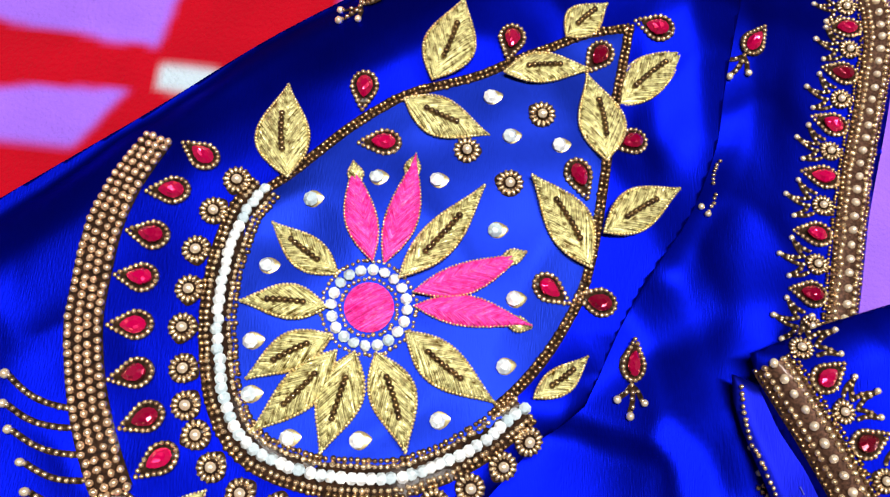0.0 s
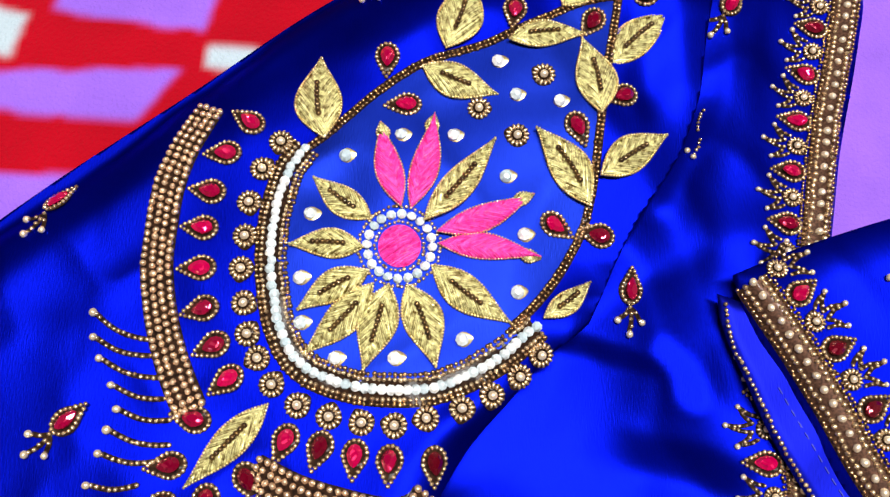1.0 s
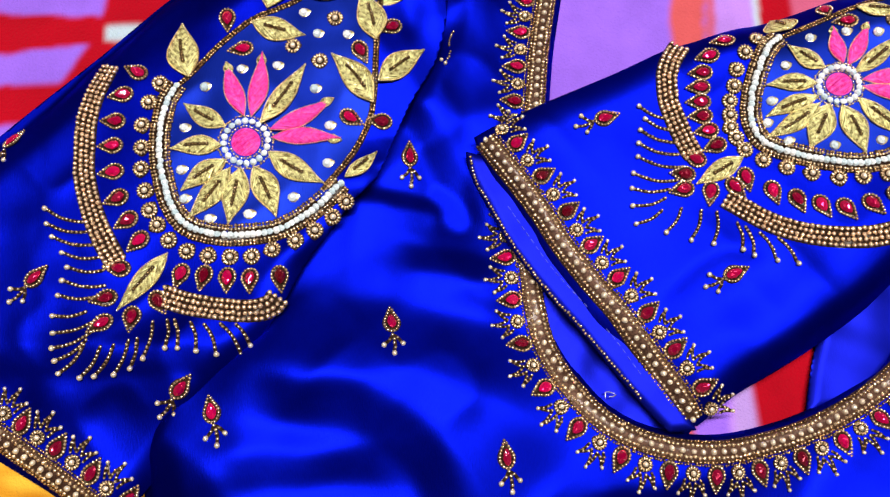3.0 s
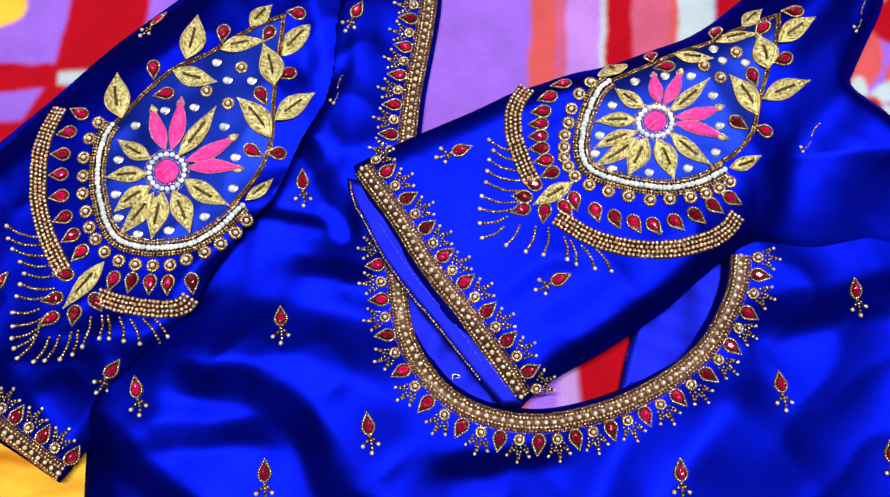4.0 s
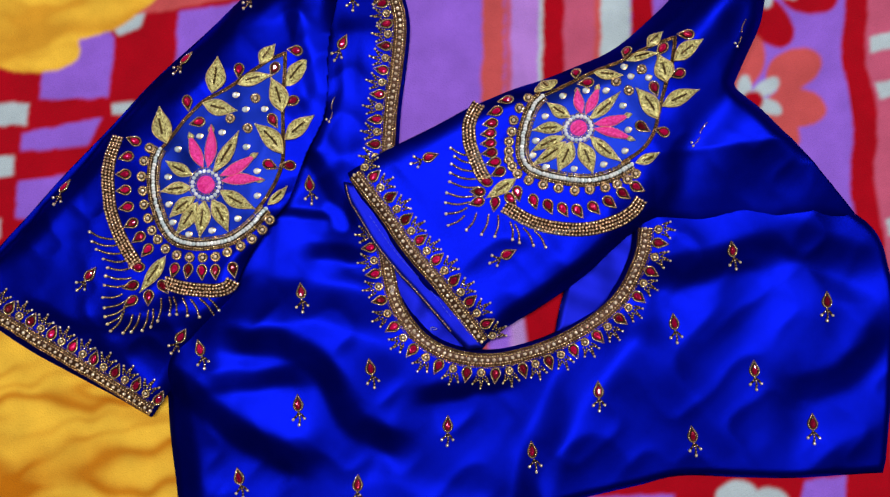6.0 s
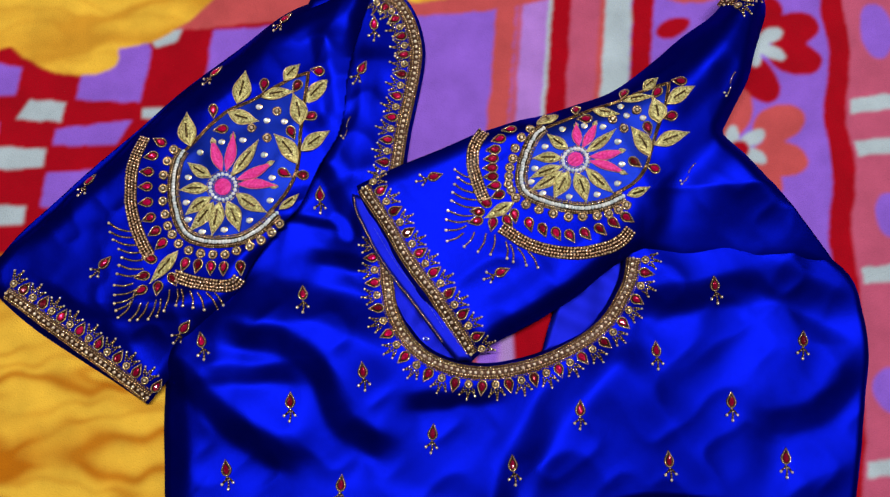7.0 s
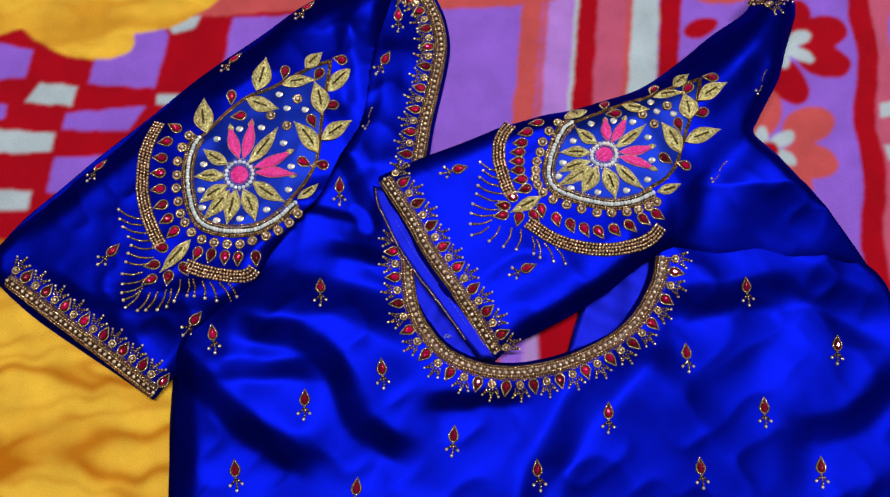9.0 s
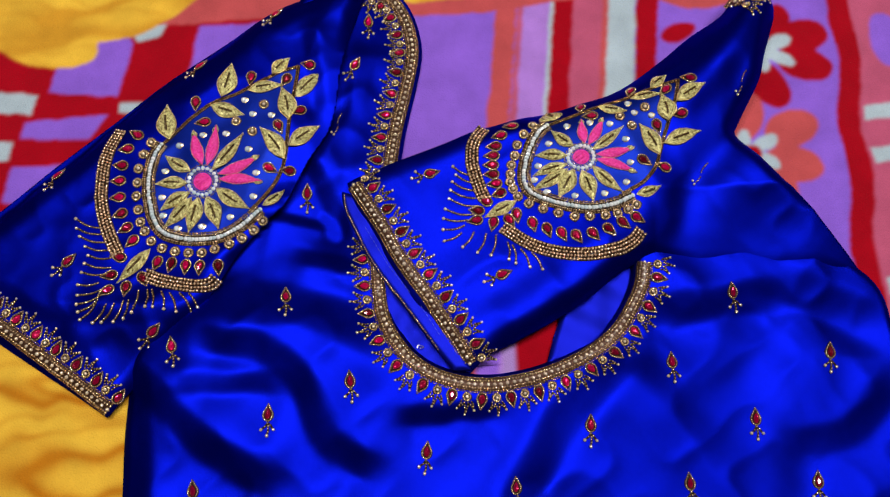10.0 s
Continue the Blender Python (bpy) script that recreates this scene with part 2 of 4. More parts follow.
def crumple(x, y, size, seed):
    """Smooth random relief with soft ridge lines, from -1 to 1."""
    grid = np.random.RandomState(seed).uniform(-1, 1, (64, 64))
    u, v = np.asarray(x, float) / size + 20.3, np.asarray(y, float) / size + 20.7
    u, v = u * 0.82 + v * 0.57, v * 0.82 - u * 0.57 + 30
    i, j = np.floor(u).astype(int), np.floor(v).astype(int)
    a, b = u - i, v - j
    a, b = a ** 3 * (a * (a * 6 - 15) + 10), b ** 3 * (b * (b * 6 - 15) + 10)

    def at(di, dj):
        return grid[(i + di) % 64, (j + dj) % 64]

    n = (at(0, 0) * (1 - a) + at(1, 0) * a) * (1 - b) + (at(0, 1) * (1 - a) + at(1, 1) * a) * b
    return 1 - 2 * np.sqrt(n * n + 0.006)


class Cloth:
    """A sheet of fabric over a plan outline, with a height field and rolled edges."""

    def __init__(self, outline, height, edge=0.005, drop=0.004, floor=0.0012):
        self.floor, self.outline, self.edge, self.drop = floor, outline, edge, drop
        self.cell, self.lo = 0.001, outline.min(0) - 0.03
        size = np.ceil((outline.max(0) + 0.03 - self.lo) / self.cell).astype(int)
        self.grid = height(*np.meshgrid(self.lo[0] + np.arange(size[0]) * self.cell, self.lo[1] + np.arange(size[1]) * self.cell))

    def height(self, x, y):
        """The relief at plan points, between the four nearest nodes of a fine grid."""
        u, v = (x - self.lo[0]) / self.cell, (y - self.lo[1]) / self.cell
        i = np.clip(np.floor(u).astype(int), 0, self.grid.shape[1] - 2)
        j = np.clip(np.floor(v).astype(int), 0, self.grid.shape[0] - 2)
        a, b = np.clip(u - i, 0, 1), np.clip(v - j, 0, 1)
        g = self.grid
        return (g[j, i] * (1 - a) + g[j, i + 1] * a) * (1 - b) + (g[j + 1, i] * (1 - a) + g[j + 1, i + 1] * a) * b

    def z(self, x, y):
        x, y = np.asarray(x, float), np.asarray(y, float)
        d, _, _ = nearest(self.outline, x, y)
        d = np.where(inside(self.outline, x, y), d, 0)
        k = 1 - np.clip(d / self.edge, 0, 1)
        drop = self.drop(x, y) if callable(self.drop) else self.drop
        return np.maximum(self.height(x, y) - drop * k * k, self.floor)

    def seat(self, x, y, angle=0.0, lift=0.0):
        """The pose of a thing that lies on the cloth, turned by angle (radians) in plan."""
        e = 0.0012
        zs = self.z([x, x + e, x - e, x, x], [y, y, y, y + e, y - e])
        n = Vector(((zs[2] - zs[1]) / (2 * e), (zs[4] - zs[3]) / (2 * e), 1))
        n.x, n.y = max(-1, min(1, n.x)), max(-1, min(1, n.y))
        n.normalize()
        ax = Vector((math.cos(angle), math.sin(angle), 0))
        ax = (ax - n * ax.dot(n)).normalized()
        m = Matrix((ax, n.cross(ax), n)).transposed().to_4x4()
        m.translation = Vector((x, y, float(zs[0]))) + n * lift
        return m

    def build(self, name, parent, mat, cell=0.0022, label=""):
        lo, hi = self.outline.min(0) - 2 * cell, self.outline.max(0) + 2 * cell
        xs, ys = np.arange(lo[0], hi[0], cell), np.arange(lo[1], hi[1], cell)
        x, y = np.meshgrid(xs, ys)
        ok = inside(self.outline, x, y)
        d, px, py = nearest(self.outline, x, y)
        some = ok[:-1, :-1] | ok[:-1, 1:] | ok[1:, 1:] | ok[1:, :-1]
        use = np.zeros(ok.shape, bool)
        for i in (slice(None, -1), slice(1, None)):
            for j in (slice(None, -1), slice(1, None)):
                use[i, j] |= some
        snap = use & ~ok
        x, y = np.where(snap, px, x), np.where(snap, py, y)
        z = self.z(x, y)
        ids = np.full(x.shape, -1)
        ids[use] = np.arange(use.sum())
        a, b, c, e = ids[:-1, :-1], ids[:-1, 1:], ids[1:, 1:], ids[1:, :-1]
        full = some
        faces = np.stack([a[full], b[full], c[full], e[full]], 1)
        me = mesh_of(name, np.stack([x[use], y[use], z[use]], 1).tolist(), faces.tolist(), mat)
        ob = child(name, me, parent, label=label)
        thick = ob.modifiers.new("thickness", "SOLIDIFY")
        thick.thickness, thick.offset = 0.0005, -1
        return ob


def ball(level):
    bm = bmesh.new()
    bmesh.ops.create_icosphere(bm, subdivisions=level, radius=1)
    v = np.array([p.co[:] for p in bm.verts])
    f = np.array([[p.index for p in q.verts] for q in bm.faces])
    bm.free()
    return v, f


BALL = ball(2)


def beads_mesh(name, rows, mat):
    """Many small beads, rows of x, y, z, radius, as one mesh."""
    rows = np.array(rows, float)
    v, f = BALL
    r = np.random.RandomState(len(rows))
    squash = r.uniform(0.88, 1.08, (len(rows), 1, 3))
    verts = (rows[:, None, :3] + v[None] * squash * rows[:, None, 3:4]).reshape(-1, 3)
    faces = (f[None] + (np.arange(len(rows)) * len(v))[:, None, None]).reshape(-1, 3)
    return mesh_of(name, verts.tolist(), faces.tolist(), mat)


def on_cloth(cloth, path, radius, jitter=0.00012, seed=1):
    """Bead rows along a plan path on the cloth."""
    r = np.random.RandomState(seed + len(path))
    p = np.array(path) + r.normal(0, jitter, np.shape(path))
    z = cloth.z(p[:, 0], p[:, 1]) + radius * 0.7
    return np.c_[p, z, np.full(len(p), radius) * r.uniform(0.9, 1.1, len(p))].tolist()


# ---- plan of the sleeve motif, in metres ----
GOLD_PETALS = [
    (-0.0053, 0.0624, -0.021, 0.0733, 0.0078), (-0.007, 0.055, -0.0255, 0.0547, 0.0077), (-0.0052, 0.0491, -0.0222, 0.0385, 0.0081),
    (-0.0039, 0.0459, -0.0198, 0.0278, 0.0085), (-0.0001, 0.046, -0.0051, 0.0244, 0.01), (0.0045, 0.0462, 0.0126, 0.0257, 0.0101),
    (0.0105, 0.051, 0.0303, 0.0374, 0.0092), (0.008, 0.0627, 0.0255, 0.0858, 0.0081),
]
PINK_PETALS = [
    (0.0019, 0.0656, -0.0045, 0.0884, 0.0075), (0.0044, 0.0656, 0.0094, 0.0916, 0.0077), (0.0113, 0.0598, 0.0356, 0.0709, 0.0074),
    (0.0117, 0.0568, 0.0376, 0.0543, 0.0073),
]
VINE_LEAVES = [
    (-0.0186, 0.0837, -0.0212, 0.1068, 0.0128), (0.0057, 0.1052, 0.0258, 0.0983, 0.01), (0.0283, 0.1135, 0.0491, 0.1172, 0.0081),
    (0.0528, 0.0939, 0.0482, 0.1161, 0.0117), (0.0559, 0.1093, 0.0738, 0.1264, 0.0101), (0.0502, 0.0691, 0.0355, 0.0888, 0.011),
    (0.0526, 0.0773, 0.0716, 0.0902, 0.0099), (0.0385, 0.0384, 0.0503, 0.0492, 0.0059), (0.0117, 0.1109, 0.0178, 0.1324, 0.0125),
    (0.0427, 0.1247, 0.053, 0.1361, 0.0088), (-0.0274, 0.0156, -0.0448, -0.0044, 0.0082),
]
FLOWER = (0.0021, 0.0557)
VINE_A = [
    (-0.0234, 0.0805), (-0.0185, 0.0845), (-0.0122, 0.0907), (-0.0066, 0.0965), (-0.0009, 0.1015), (0.0057, 0.1062), (0.0138, 0.1097),
    (0.0228, 0.1131), (0.0302, 0.1169), (0.0377, 0.1211), (0.048, 0.1266), (0.0571, 0.1294),
]
VINE_B = [
    (0.0585, 0.1305), (0.0572, 0.1212), (0.055, 0.1072), (0.053, 0.0926), (0.0519, 0.0816), (0.0508, 0.0724), (0.0488, 0.0634), (0.0454, 0.0559),
    (0.0409, 0.0483), (0.0355, 0.0414), (0.0308, 0.0367),
]
CRYSTAL_ARC = [
    (-0.0234, 0.0808), (-0.0267, 0.0754), (-0.0287, 0.0684), (-0.0297, 0.06), (-0.0297, 0.0525), (-0.0286, 0.0438), (-0.0269, 0.0367),
    (-0.0242, 0.0305), (-0.0203, 0.0257), (-0.0145, 0.0225), (-0.0062, 0.0205), (0.0034, 0.0201), (0.0115, 0.0209), (0.0195, 0.024), (0.0262, 0.0279),
    (0.0315, 0.0322), (0.0364, 0.0368),
]
ROSETTES = [
    (-0.0299, 0.0824), (-0.034, 0.0747), (-0.0364, 0.0656), (-0.0366, 0.0568), (-0.0368, 0.0485), (-0.0354, 0.0399), (-0.0338, 0.0323),
    (-0.0308, 0.0265), (-0.0268, 0.0203), (-0.0202, 0.0156), (-0.0125, 0.0132), (-0.0047, 0.0121), (0.0032, 0.0117), (0.0107, 0.0136),
    (0.0191, 0.0162), (0.0261, 0.0198), (0.0327, 0.0247), (0.0379, 0.0301), (0.0378, 0.1042), (0.021, 0.094), (0.0311, 0.0867),
]
STUDS = [
    (-0.0129, 0.0791), (-0.0208, 0.0631), (-0.0221, 0.0466), (-0.0211, 0.0355), (-0.0121, 0.0271), (0.0023, 0.0276), (0.0185, 0.0329),
    (0.0317, 0.0452), (0.0332, 0.06), (0.0284, 0.0754), (0.0146, 0.0861), (0.001, 0.0854), (0.0256, 0.1077), (0.0305, 0.0982), (0.042, 0.0969),
]
STONES = [
    (-0.0382, 0.0875, 150), (-0.0436, 0.0788, -174), (-0.0465, 0.0684, 174), (-0.0475, 0.0588, 178), (-0.047, 0.0484, -175), (-0.0452, 0.0383, -162),
    (-0.0416, 0.0295, -152), (-0.0373, 0.0213, -138), (-0.0444, 0.0114, 170), (-0.0038, 0.1076, -90), (0.002, 0.0942, -172), (0.0298, 0.1231, -98),
    (0.0513, 0.1216, -122), (0.0597, 0.1005, -155), (0.0466, 0.0901, -67), (0.0409, 0.0635, -29), (0.0532, 0.0617, 171), (-0.0223, 0.0075, -110),
    (-0.014, 0.0061, -105), (-0.0057, 0.0045, -92), (0.0025, 0.0035, -89), (0.0128, 0.0037, -84), (-0.0306, -0.0016, -61), (-0.0487, 0.0006, -169),
    (-0.0494, -0.0086, -146), (-0.0394, -0.0069, -97), (0.0657, 0.1306, 166),
]
BAND_A = [
    (-0.0501, 0.0922), (-0.0542, 0.0819), (-0.0574, 0.0708), (-0.0584, 0.0593), (-0.0582, 0.0481), (-0.0561, 0.0373), (-0.0527, 0.0275),
    (-0.0489, 0.0193), (-0.0457, 0.0137),
]
BAND_B = [
    (-0.0292, 0.0001), (-0.0193, -0.0042), (-0.0084, -0.007), (0.0024, -0.0087), (0.0091, -0.0073), (0.0119, -0.0041),
]
FRINGE = [
    (-0.0583, 0.0301, -0.0713, 0.0358), (-0.057, 0.0261, -0.0702, 0.0298), (-0.0537, 0.0209, -0.068, 0.0247), (-0.052, 0.0159, -0.0643, 0.0185),
    (-0.0502, 0.011, -0.0621, 0.0129), (-0.0495, 0.0053, -0.0636, 0.008), (-0.0515, 0.0015, -0.0646, 0.0026), (-0.0554, -0.004, -0.0663, -0.0045),
    (-0.0509, -0.0069, -0.0658, -0.0106), (-0.0529, -0.0116, -0.0659, -0.0159), (-0.0544, -0.0144, -0.0647, -0.0203),
    (-0.0552, -0.0161, -0.0637, -0.0245), (-0.0494, -0.0173, -0.0565, -0.0265), (-0.0448, -0.017, -0.0515, -0.0264),
    (-0.0398, -0.0158, -0.0448, -0.0263), (-0.0368, -0.0153, -0.0392, -0.0247), (-0.0321, -0.0096, -0.0344, -0.0217),
    (-0.0269, -0.0093, -0.0267, -0.0188), (-0.0242, -0.0096, -0.0226, -0.0192), (-0.0182, -0.0112, -0.0163, -0.0207),
    (-0.0134, -0.0123, -0.0096, -0.0224), (-0.0079, -0.0125, -0.0015, -0.023), (-0.0025, -0.0131, 0.0015, -0.0198),
]
BUTIS_BODY = [
    (0.102, 0.1665, 88), (0.093, 0.134, 58), (0.0629, 0.0494, 89), (0.0517, -0.0159, 92), (0.088, -0.0658, 95), (0.0423, -0.0823, 89),
    (0.002, -0.1215, 97), (0.072, -0.134, 82), (0.1297, -0.1061, 82), (0.1785, -0.1273, 93), (0.2216, -0.0955, 85), (0.2735, -0.0613, 88),
    (0.2749, -0.1291, 92), (0.3139, -0.0216, 99), (0.3491, -0.1313, 83), (0.3671, -0.0592, 81), (0.3184, -0.0952, 87), (-0.0119, -0.0425, 101),
]
BUTIS_LEFT = [
    (-0.0874, 0.0658, 59), (-0.0742, 0.0098, 44), (-0.0226, -0.0336, 51), (-0.004, 0.1355, 46), (0.043, 0.1705, 50),
]
BUTIS_RIGHT = [
    (0.1376, 0.0559, 13), (0.1771, -0.0079, 20),
]
RIGHT_BAND = [
    (0.1794, 0.0207), (0.1942, 0.0097), (0.2107, 0.0034), (0.2274, 0.0011), (0.2446, 0.0039), (0.2549, 0.0088), (0.2602, 0.0147),
]
RIGHT_STONES = [
    (0.1879, 0.0287), (0.1968, 0.0226), (0.205, 0.0184), (0.2132, 0.0153), (0.2215, 0.0132), (0.2309, 0.0138), (0.2401, 0.0159), (0.249, 0.02),
    (0.2577, 0.023),
]
RIGHT_FRINGE = [
    (0.1628, 0.0538, 0.1521, 0.0593), (0.163, 0.0493, 0.1537, 0.0541), (0.1632, 0.0443, 0.1514, 0.0498), (0.1636, 0.0395, 0.1501, 0.0446),
    (0.1647, 0.0344, 0.1491, 0.0393), (0.1619, 0.0293, 0.1465, 0.033), (0.1582, 0.0261, 0.1452, 0.0273), (0.1564, 0.0227, 0.1447, 0.0208),
    (0.1546, 0.0182, 0.145, 0.014), (0.1619, 0.0184, 0.1554, 0.0102), (0.169, 0.0169, 0.1638, 0.0065), (0.1747, 0.0158, 0.1714, 0.0044),
    (0.1814, 0.0109, 0.1814, 0.0013), (0.1841, 0.0092, 0.1852, -0.0011), (0.1888, 0.0064, 0.193, -0.0038), (0.1951, 0.0039, 0.1999, -0.0058),
]
SLEEVE_SHIFT = [
    (0.001, 0.055, 0.2271, 0.0619), (-0.049, 0.09, 0.1701, 0.0816), (-0.057, 0.057, 0.1647, 0.0626), (-0.045, 0.013, 0.1692, 0.0369),
    (-0.044, -0.005, 0.1699, 0.0271), (-0.028, 0.015, 0.1866, 0.0368), (-0.024, 0.08, 0.2112, 0.0859), (-0.03, 0.051, 0.1949, 0.0597),
    (0.003, 0.02, 0.2245, 0.0295), (0.019, 0.024, 0.2416, 0.0308), (0.036, 0.037, 0.2545, 0.0378), (0.051, 0.05, 0.2768, 0.0392),
    (0.035, 0.09, 0.2645, 0.0825), (0.051, 0.071, 0.2762, 0.0651), (0.073, 0.093, 0.3042, 0.0776), (0.057, 0.113, 0.2909, 0.0962),
    (0.076, 0.131, 0.3076, 0.107), (0.049, 0.119, 0.2794, 0.1004), (0.005, 0.106, 0.2428, 0.0937), (-0.005, 0.088, 0.2299, 0.0852),
    (0.036, 0.072, 0.2594, 0.0661), (-0.006, 0.024, 0.2097, 0.0385), (-0.022, 0.072, 0.2121, 0.0804), (-0.069, 0.033, 0.1521, 0.0593),
]


# ---- small repeated pieces ----
def drop_outline(length, width, n):
    """A pear outline round the origin, its tip along +x."""
    out = []
    for i in range(n):
        a = 2 * math.pi * i / n
        taper = 1 - 0.42 * max(0, math.cos(a)) ** 1.5
        out.append((length / 2 * math.cos(a) * (1.12 if math.cos(a) > 0 else 0.92), width / 2 * math.sin(a) * taper))
    return out


def stone_mesh(length, width, high):
    """A faceted pear-cut stone with a table, a crown and a girdle."""
    n = 12
    rim, table = drop_outline(length, width, n), drop_outline(length * 0.5, width * 0.5, n)
    verts = [(x, y, 0) for x, y in rim] + [(x, y, high * 0.45) for x, y in rim] + [(x * 1.0, y, high) for x, y in table]
    faces = []
    for i in range(n):
        j = (i + 1) % n
        faces += [(i, j, n + j, n + i), (n + i, n + j, 2 * n + j), (n + i, 2 * n + j, 2 * n + i)]
    faces += [tuple(2 * n + i for i in range(n)), tuple(reversed(range(n)))]
    return mesh_of("red_stone", verts, faces, RUBY, smooth=False)


def ring_mesh(length, width, radius, pitch):
    """The bead ring round a pear stone, drawn to a point."""
    dense = drop_outline(length, width, 200)
    pts = np.array(dense + dense[:1])
    pts[:, 0] += np.where(pts[:, 0] > 0, 0.35 * pts[:, 0] * np.clip(1 - np.abs(pts[:, 1]) / (width * 0.3), 0, 1), 0)
    far = np.r_[0, np.cumsum(np.hypot(*np.diff(pts, axis=0).T))]
    n = int(far[-1] / pitch)
    s = np.linspace(0, far[-1], n, endpoint=False)
    return beads_mesh("bead_ring", np.c_[np.interp(s, far, pts[:, 0]), np.interp(s, far, pts[:, 1]), np.full(n, radius * 0.6), np.full(n, radius)], BRASS)


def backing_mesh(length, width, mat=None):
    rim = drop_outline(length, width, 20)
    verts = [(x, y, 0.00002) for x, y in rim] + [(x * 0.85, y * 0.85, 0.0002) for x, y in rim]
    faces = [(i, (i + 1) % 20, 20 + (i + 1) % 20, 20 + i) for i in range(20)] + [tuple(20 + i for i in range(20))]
    # near-black by default: its rim paints the shade round a stone or rosette
    return mesh_of("backing", verts, faces, mat or SHADE_BACK)


def rosette_mesh(radius):
    """A ring of short tube beads that stand out like petals."""
    v, f = BALL
    verts, faces = [], []
    for i in range(14):
        a = 2 * math.pi * i / 14
        for x, y, z in v:
            x, y, z = radius * 0.72 + x * radius * 0.27, y * radius * 0.15, z * radius * 0.15 + 0.0005
            verts.append((x * math.cos(a) - y * math.sin(a), x * math.sin(a) + y * math.cos(a), z))
        faces += (f + i * len(v)).tolist()
    return mesh_of("rosette", verts, faces, BRASS)


def stud_mesh(radius):
    n = 8
    verts = [(radius * k * math.cos(2 * math.pi * (i + o) / n), radius * k * math.sin(2 * math.pi * (i + o) / n), z) for k, z, o in ((1, 0, 0), (1, radius * 0.3, 0), (0.42, radius * 0.85, 0.5)) for i in range(n)]
    faces = []
    for i in range(n):
        j = (i + 1) % n
        faces += [(i, j, n + j, n + i), (n + i, n + j, 2 * n + i), (n + j, 2 * n + j, 2 * n + i)]
    faces += [tuple(2 * n + i for i in range(n)), tuple(reversed(range(n)))]
    return mesh_of("crystal", verts, faces, CLEAR, smooth=False)


def leaf_half(u, width):
    """Half the width of a leaf at the share u of its length: rounded at the foot, drawn out to the tip."""
    return width / 2 * math.sin(math.pi * u ** 0.8) ** 1.25 if 0 < u < 1 else 0.0


def leaf_lean(length, seed):
    return np.random.RandomState(seed).uniform(-0.06, 0.06) * length


def leaf_mesh(name, length, width, mat, seed):
    """A padded leaf from x = 0 to its tip, domed, with a groove along the midrib."""
    r = np.random.RandomState(seed + 100)
    nu, nv = 26, 13
    lean = leaf_lean(length, seed)
    verts, faces = [], []
    for i in range(nu + 1):
        u = i / nu
        half = leaf_half(u, width) * (1 + 0.05 * math.sin(i * 2.3 + seed)) + 0.00015
        for j in range(nv + 1):
            v = 2 * j / nv - 1
            dome = (1 - v * v) ** 0.6 if abs(v) < 1 else 0
            z = 0.0016 * dome * (0.35 + 0.65 * math.sin(math.pi * u) ** 0.6) * (1 - 0.25 * math.exp(-(v / 0.22) ** 2)) + r.uniform(0, 0.00016) * dome
            verts.append((u * length, v * half + lean * math.sin(math.pi * u), z))
    for i in range(nu):
        for j in range(nv):
            a = i * (nv + 1) + j
            faces.append((a, a + nv + 1, a + nv + 2, a + 1))
    return mesh_of(name, verts, faces, mat)


def leaf_edge(length, width, pitch, seed):
    """Plan points of the corded edge of such a leaf."""
    lean = leaf_lean(length, seed)
    us = np.linspace(0, 1, 40)
    up = [(u * length, leaf_half(u, width) + lean * math.sin(math.pi * u)) for u in us]
    down = [(u * length, -leaf_half(u, width) + lean * math.sin(math.pi * u)) for u in us[-2::-1]]
    pts = np.array(up + down)
    far = np.r_[0, np.cumsum(np.hypot(*np.diff(pts, axis=0).T))]
    s = np.arange(0, far[-1], pitch)
    return np.c_[np.interp(s, far, pts[:, 0]), np.interp(s, far, pts[:, 1])]


STONE, RING, BACK = stone_mesh(0.0054, 0.0038, 0.0014), ring_mesh(0.0077, 0.0058, 0.0006, 0.00118), backing_mesh(0.0088, 0.0068)
ROSETTE, ROSETTE_BACK = rosette_mesh(0.0033), backing_mesh(0.0066, 0.0066)
STUD, ARC_STUD = stud_mesh(0.0017), stud_mesh(0.00136)
BUTI_STONE, BUTI_RING = stone_mesh(0.0058, 0.0034, 0.0013), ring_mesh(0.0078, 0.0052, 0.0006, 0.00118)
RING_STUD, STUD_FOIL = stud_mesh(0.0013), backing_mesh(0.0046, 0.0040, GILT)
BIG_BEAD, BAND_BEAD, PEARL_BEAD = beads_mesh("bead", [(0, 0, 0, 0.0012)], PEARL), beads_mesh("bead", [(0, 0, 0, 0.00094)], COPPER), beads_mesh("bead", [(0, 0, 0, 0.00115)], PEARL)


def set_beads(cloth, parent, name, me, path, radius):
    """Single beads along a path, each an object of its own."""
    for x, y, z, r in on_cloth(cloth, path, radius):
        child(name, me, parent, pose(x, y, z, random.uniform(0, 360), random.uniform(0, 360)) @ Matrix.Scale(r / radius, 4))



def tilted(degrees):
    return pose(0, 0, 0, random.uniform(-degrees, degrees), random.uniform(-degrees, degrees))


def set_stone(cloth, parent, x, y, angle, small=False):
    m = cloth.seat(x, y, angle, 0.0002)
    # wider than the bead ring, so a painted dark contour shows round it
    child("stone_shade_backing", BACK, parent, m)
    child("red_stone", BUTI_STONE if small else STONE, parent, cloth.seat(x, y, angle, 0.0006) @ tilted(16))
    child("bead_ring", BUTI_RING if small else RING, parent, m, kind="stuff")


